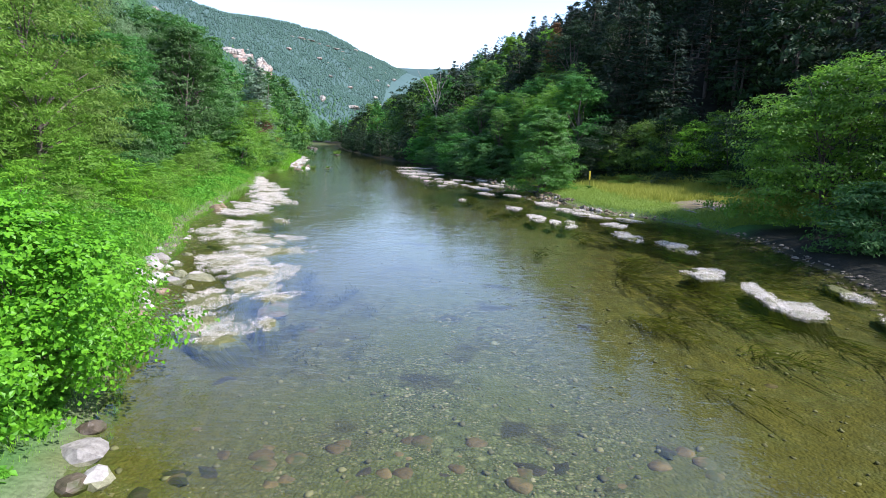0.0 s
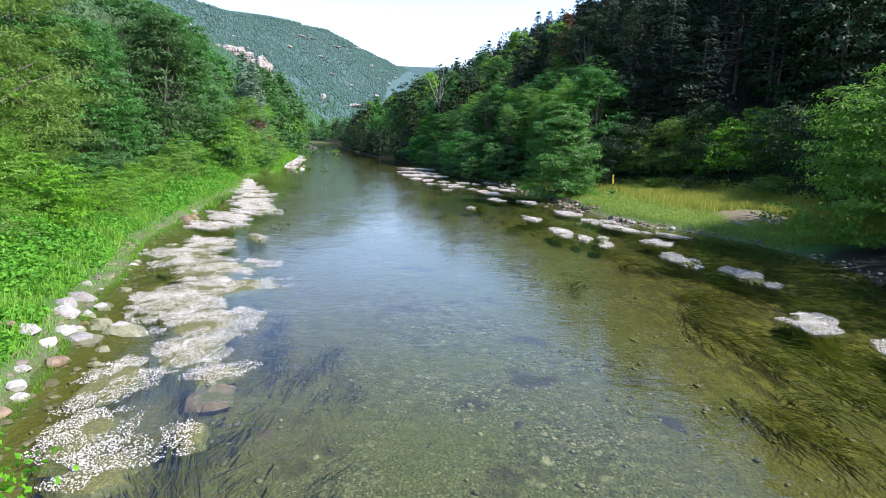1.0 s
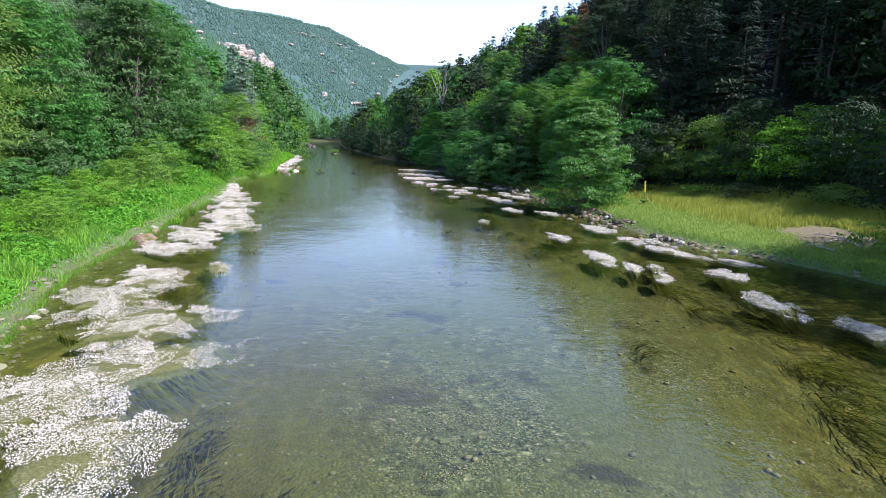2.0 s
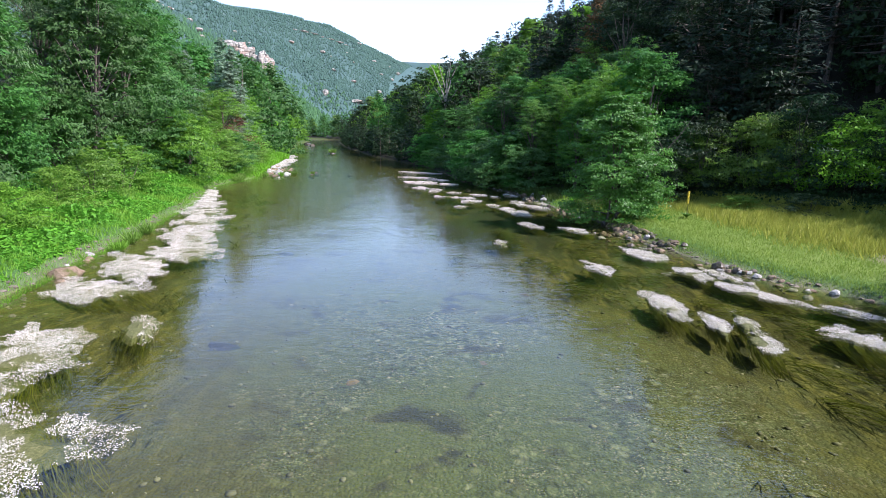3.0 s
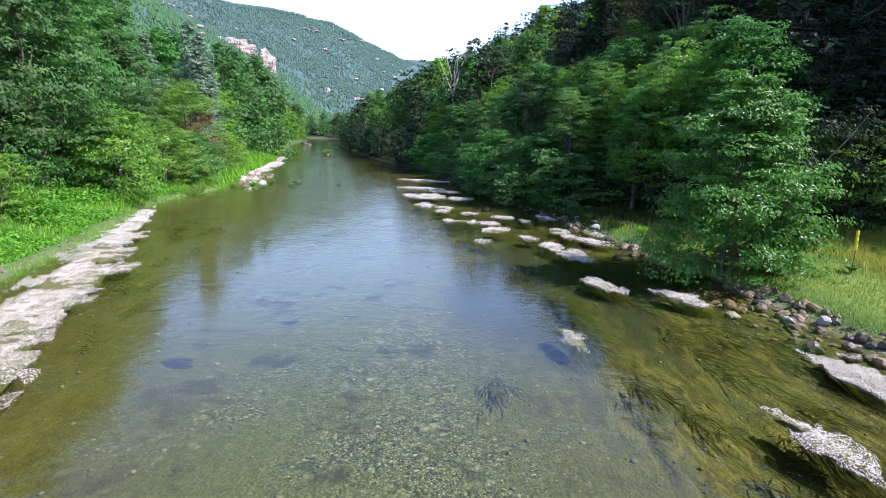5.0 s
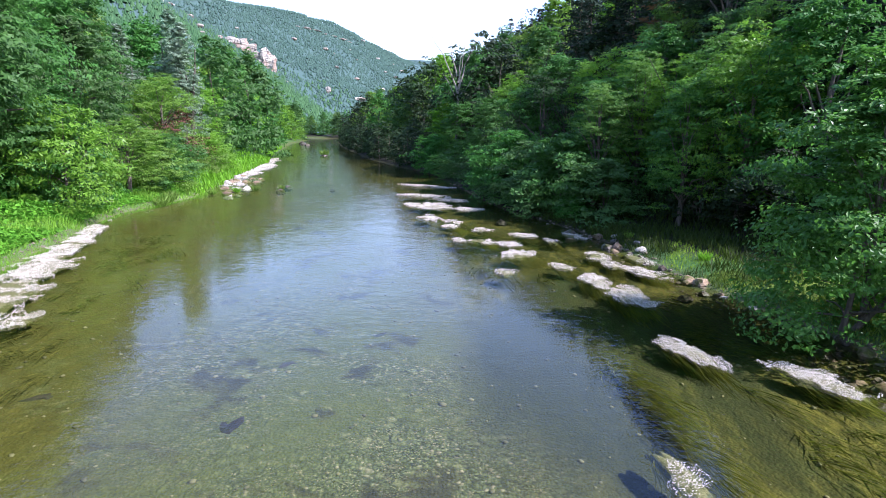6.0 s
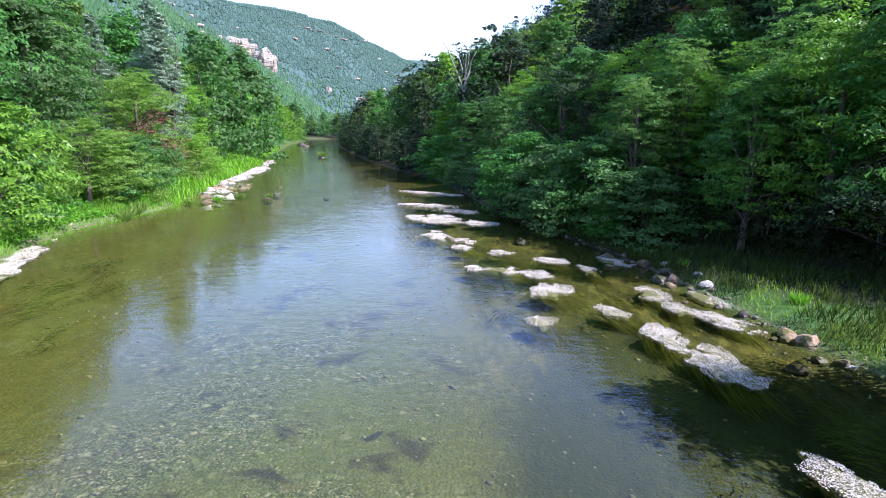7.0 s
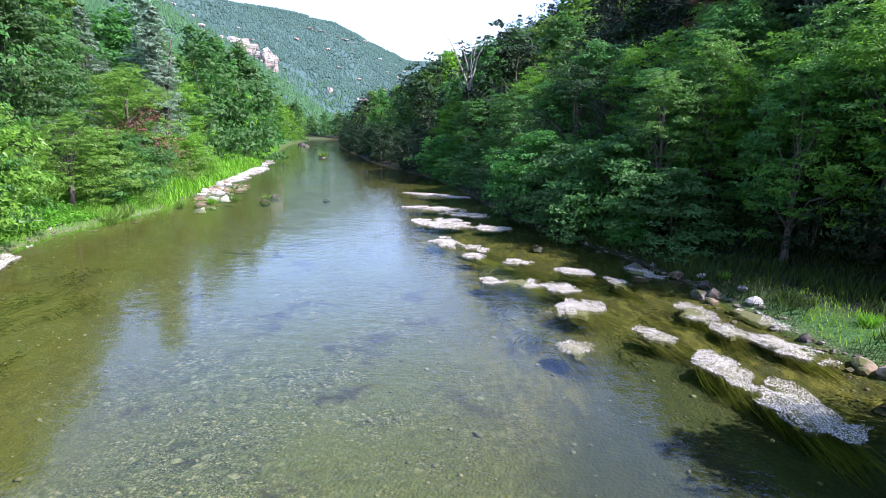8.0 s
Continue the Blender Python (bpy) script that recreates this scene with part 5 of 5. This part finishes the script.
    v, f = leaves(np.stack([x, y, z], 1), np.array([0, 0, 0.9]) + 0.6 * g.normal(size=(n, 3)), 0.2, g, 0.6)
    tagged(new("undergrowth", np_mesh("undergrowth", v, f, LEAF_SHADE_TONE)), "undergrowth at the foot of the hill, coloured for shade", "undergrowth", kind="stuff")


bank_growth()


def mullein(x, y):
    g = np.random.default_rng(3)
    top = tagged(new("mullein_plant"), "tall mullein with a yellow flower spike in the grass", "flower")
    z = height(x, y)
    top.matrix_basis = pose(x, y, z)
    v, f = tube(np.stack([0.02 * np.sin(np.linspace(0, 2, 6)), 0 * np.ones(6), np.linspace(-0.05, 1.15, 6)], 1), np.linspace(0.018, 0.008, 6), 5)
    part_of("stem", np_mesh("stem", v, f, MATGREEN, True), top)
    n = 160
    h = g.random(n)
    a = g.random(n) * 6.3
    d = np.stack([np.cos(a), np.sin(a), 0.3 * np.ones(n)], 1)
    v, f = leaves(np.stack([0.035 * np.cos(a), 0.035 * np.sin(a), 0.65 + 0.55 * h], 1), d, 0.07 - 0.03 * h, g, 0.9)
    part_of("flower_spike", np_mesh("flower_spike", v, f, YELLOW), top, "yellow flower spike")
    n = 30
    a = g.random(n) * 6.3
    d = np.stack([np.cos(a), np.sin(a), 0.5 * np.ones(n)], 1)
    v, f = leaves(d * 0.14 + np.array([0, 0, 0.08]), np.array([0, 0, 1.0]) - d * 0.5, 0.3 + 0 * a, g, 0.35, d)
    part_of("leaves", np_mesh("leaves", v, f, HERB), top)


mullein(9.75, 36.9)


def tussock(x, y, size, seed):
    """A tuft of grass growing on the stones by the water."""
    g = np.random.default_rng(seed)
    n = 220
    a = g.random(n) * 6.3
    out = np.stack([np.cos(a), np.sin(a), np.zeros(n)], 1) * (g.random(n) ** 0.6)[:, None]
    u = unit(out * 0.8 + np.array([0, 0, 1.0]))
    ln = size * (0.6 + 0.6 * g.random(n))
    p = out * 0.35 * size + u * (0.45 * ln)[:, None]
    v, f = leaves(p, np.cross(u, g.normal(size=(n, 3))), ln, g, 0.05, u * 6)
    ob = tagged(new("grass_tuft", np_mesh("grass_tuft", v, f, GRASS)), "green tuft of grass on the stony shore", "grass tuft", "tufts on the shore")
    ob.matrix_basis = pose(x, y, max(height(x, y), 0.0) - 0.02)


for k, spot in enumerate(((-15.0, 63.2, 0.7), (-15.8, 62.0, 0.6), (-13.6, 64.4, 0.5), (-16.8, 60.6, 0.7), (-17.4, 56.4, 0.9), (-17.2, 55.2, 0.9), (-17.6, 57.2, 0.8), (-12.0, 31.6, 0.7), (-11.6, 30.2, 0.6),
                          (-12.4, 33.4, 0.7), (-22.7, 117.0, 1.6), (-4.5, 4.6, 0.35), (-4.8, 4.9, 0.4), (6.2, 43.4, 0.5), (5.0, 47.2, 0.4))):
    tussock(spot[0], spot[1], 0.65 * spot[2], k)


def dead_tree(x, y, h):
    """A bleached snag: a forked trunk with a few bare limbs."""
    g = np.random.default_rng(12)
    top = tagged(new("dead_tree"), "bare bleached dead tree above the green crowns", "tree")
    top.matrix_basis = pose(x, y, height(x, y) - 0.2)
    t = np.linspace(0, 1, 9)
    pieces = [tube(np.stack([0.3 * np.sin(2 * t), 0 * t, 0.64 * h * t], 1), 0.20 * (1 - 0.5 * t), 6)]
    for z0, dx, dz, r in ((0.55, -2.8, 0.45, 0.10), (0.58, 1.7, 0.40, 0.10), (0.62, -1.1, 0.34, 0.09), (0.57, 0.7, 0.40, 0.08), (0.52, 1.9, 0.20, 0.06), (0.5, -1.7, 0.22, 0.06), (0.63, 0.1, 0.30, 0.07)):
        s = np.linspace(0, 1, 7)
        px = 0.3 * math.sin(1.4) + dx * s ** 1.2 + 0.12 * g.normal(size=7) * s
        pieces.append(tube(np.stack([px, 0.6 * g.normal() * s, h * (z0 + dz * s)], 1), r * (1 - 0.85 * s), 5))
        q = px[4], h * (z0 + dz * s[4])
        pieces.append(tube(np.stack([q[0] + 0.5 * np.sign(dx) * s, 0.3 * g.normal() * s, q[1] + 0.8 * s], 1), 0.03 * (1 - 0.8 * s), 4))
    v, f = joined(pieces)
    part_of("trunk", np_mesh("trunk", v, f, BARK_DEAD, True), top)


dead_tree(-1.6, 84.0, 13.0)


def outcrop(x, y, w, h, seed, turn=0.0):
    """A broken cliff face on the mountain side."""
    bm = bmesh.new()
    bmesh.ops.create_icosphere(bm, subdivisions=3, radius=0.5)
    off = Vector((seed * 2.3, seed * 4.1, 0))
    for v in bm.verts:
        d = v.co.copy()
        k = 1 + 0.55 * noise.noise(d * 2.6 + off) + 0.3 * abs(noise.noise(d * 6.5 + off)) + 0.1 * noise.noise(d * 14 + off)
        v.co = d * k
        v.co.z = v.co.z * 0.75 + 0.25 * round(v.co.z * 7) / 7
    me = bpy.data.meshes.new("cliff")
    bm.to_mesh(me)
    bm.free()
    me.materials.append(CLIFF)
    ob = tagged(new("cliff", me), "pale limestone cliff breaking out of the wooded slope", "cliff", "cliffs on the mountain")
    ob.matrix_basis = pose(x, y, height(x, y) + 0.12 * h, 0, 0, turn)
    ob.scale = (w, w * 0.6, h)


outcrop(-334, 900, 34, 24, 1, 25)
outcrop(-318, 900, 30, 26, 2, 30)
outcrop(-304, 905, 24, 26, 3, 35)
outcrop(-290, 905, 28, 40, 4, 40)
outcrop(-172, 1040, 22, 9, 6, 10)
outcrop(-212, 975, 9, 13, 7, 10)
for k in range(7):
    outcrop(-340 + 13 * k, 1262 + 31 * k, 15 + 5 * (k % 3), 2.5 + 2 * (k % 2), 8 + k, 40)


def rock_spots():
    """Small bare rocks showing between the trees of the mountain."""
    g = np.random.default_rng(88)
    kinds = [make_rock("rock_outcrop", 31.0 + i, CLIFF, "small bare limestone rock among the mountain trees", "rock", "rocks on the mountain") for i in range(2)]
    for k in range(44):
        y = 700 + 900 * g.random()
        x = float(np.interp(y, [0, 500, 900, 1500, 1900], [-75, -140, -150, 90, 190])) - 90 - 260 * g.random()
        s = 6 + 9 * g.random()
        plant(kinds[k % 2], x, y, s, 360 * g.random(), -0.25 * s, 0.9)


rock_spots()
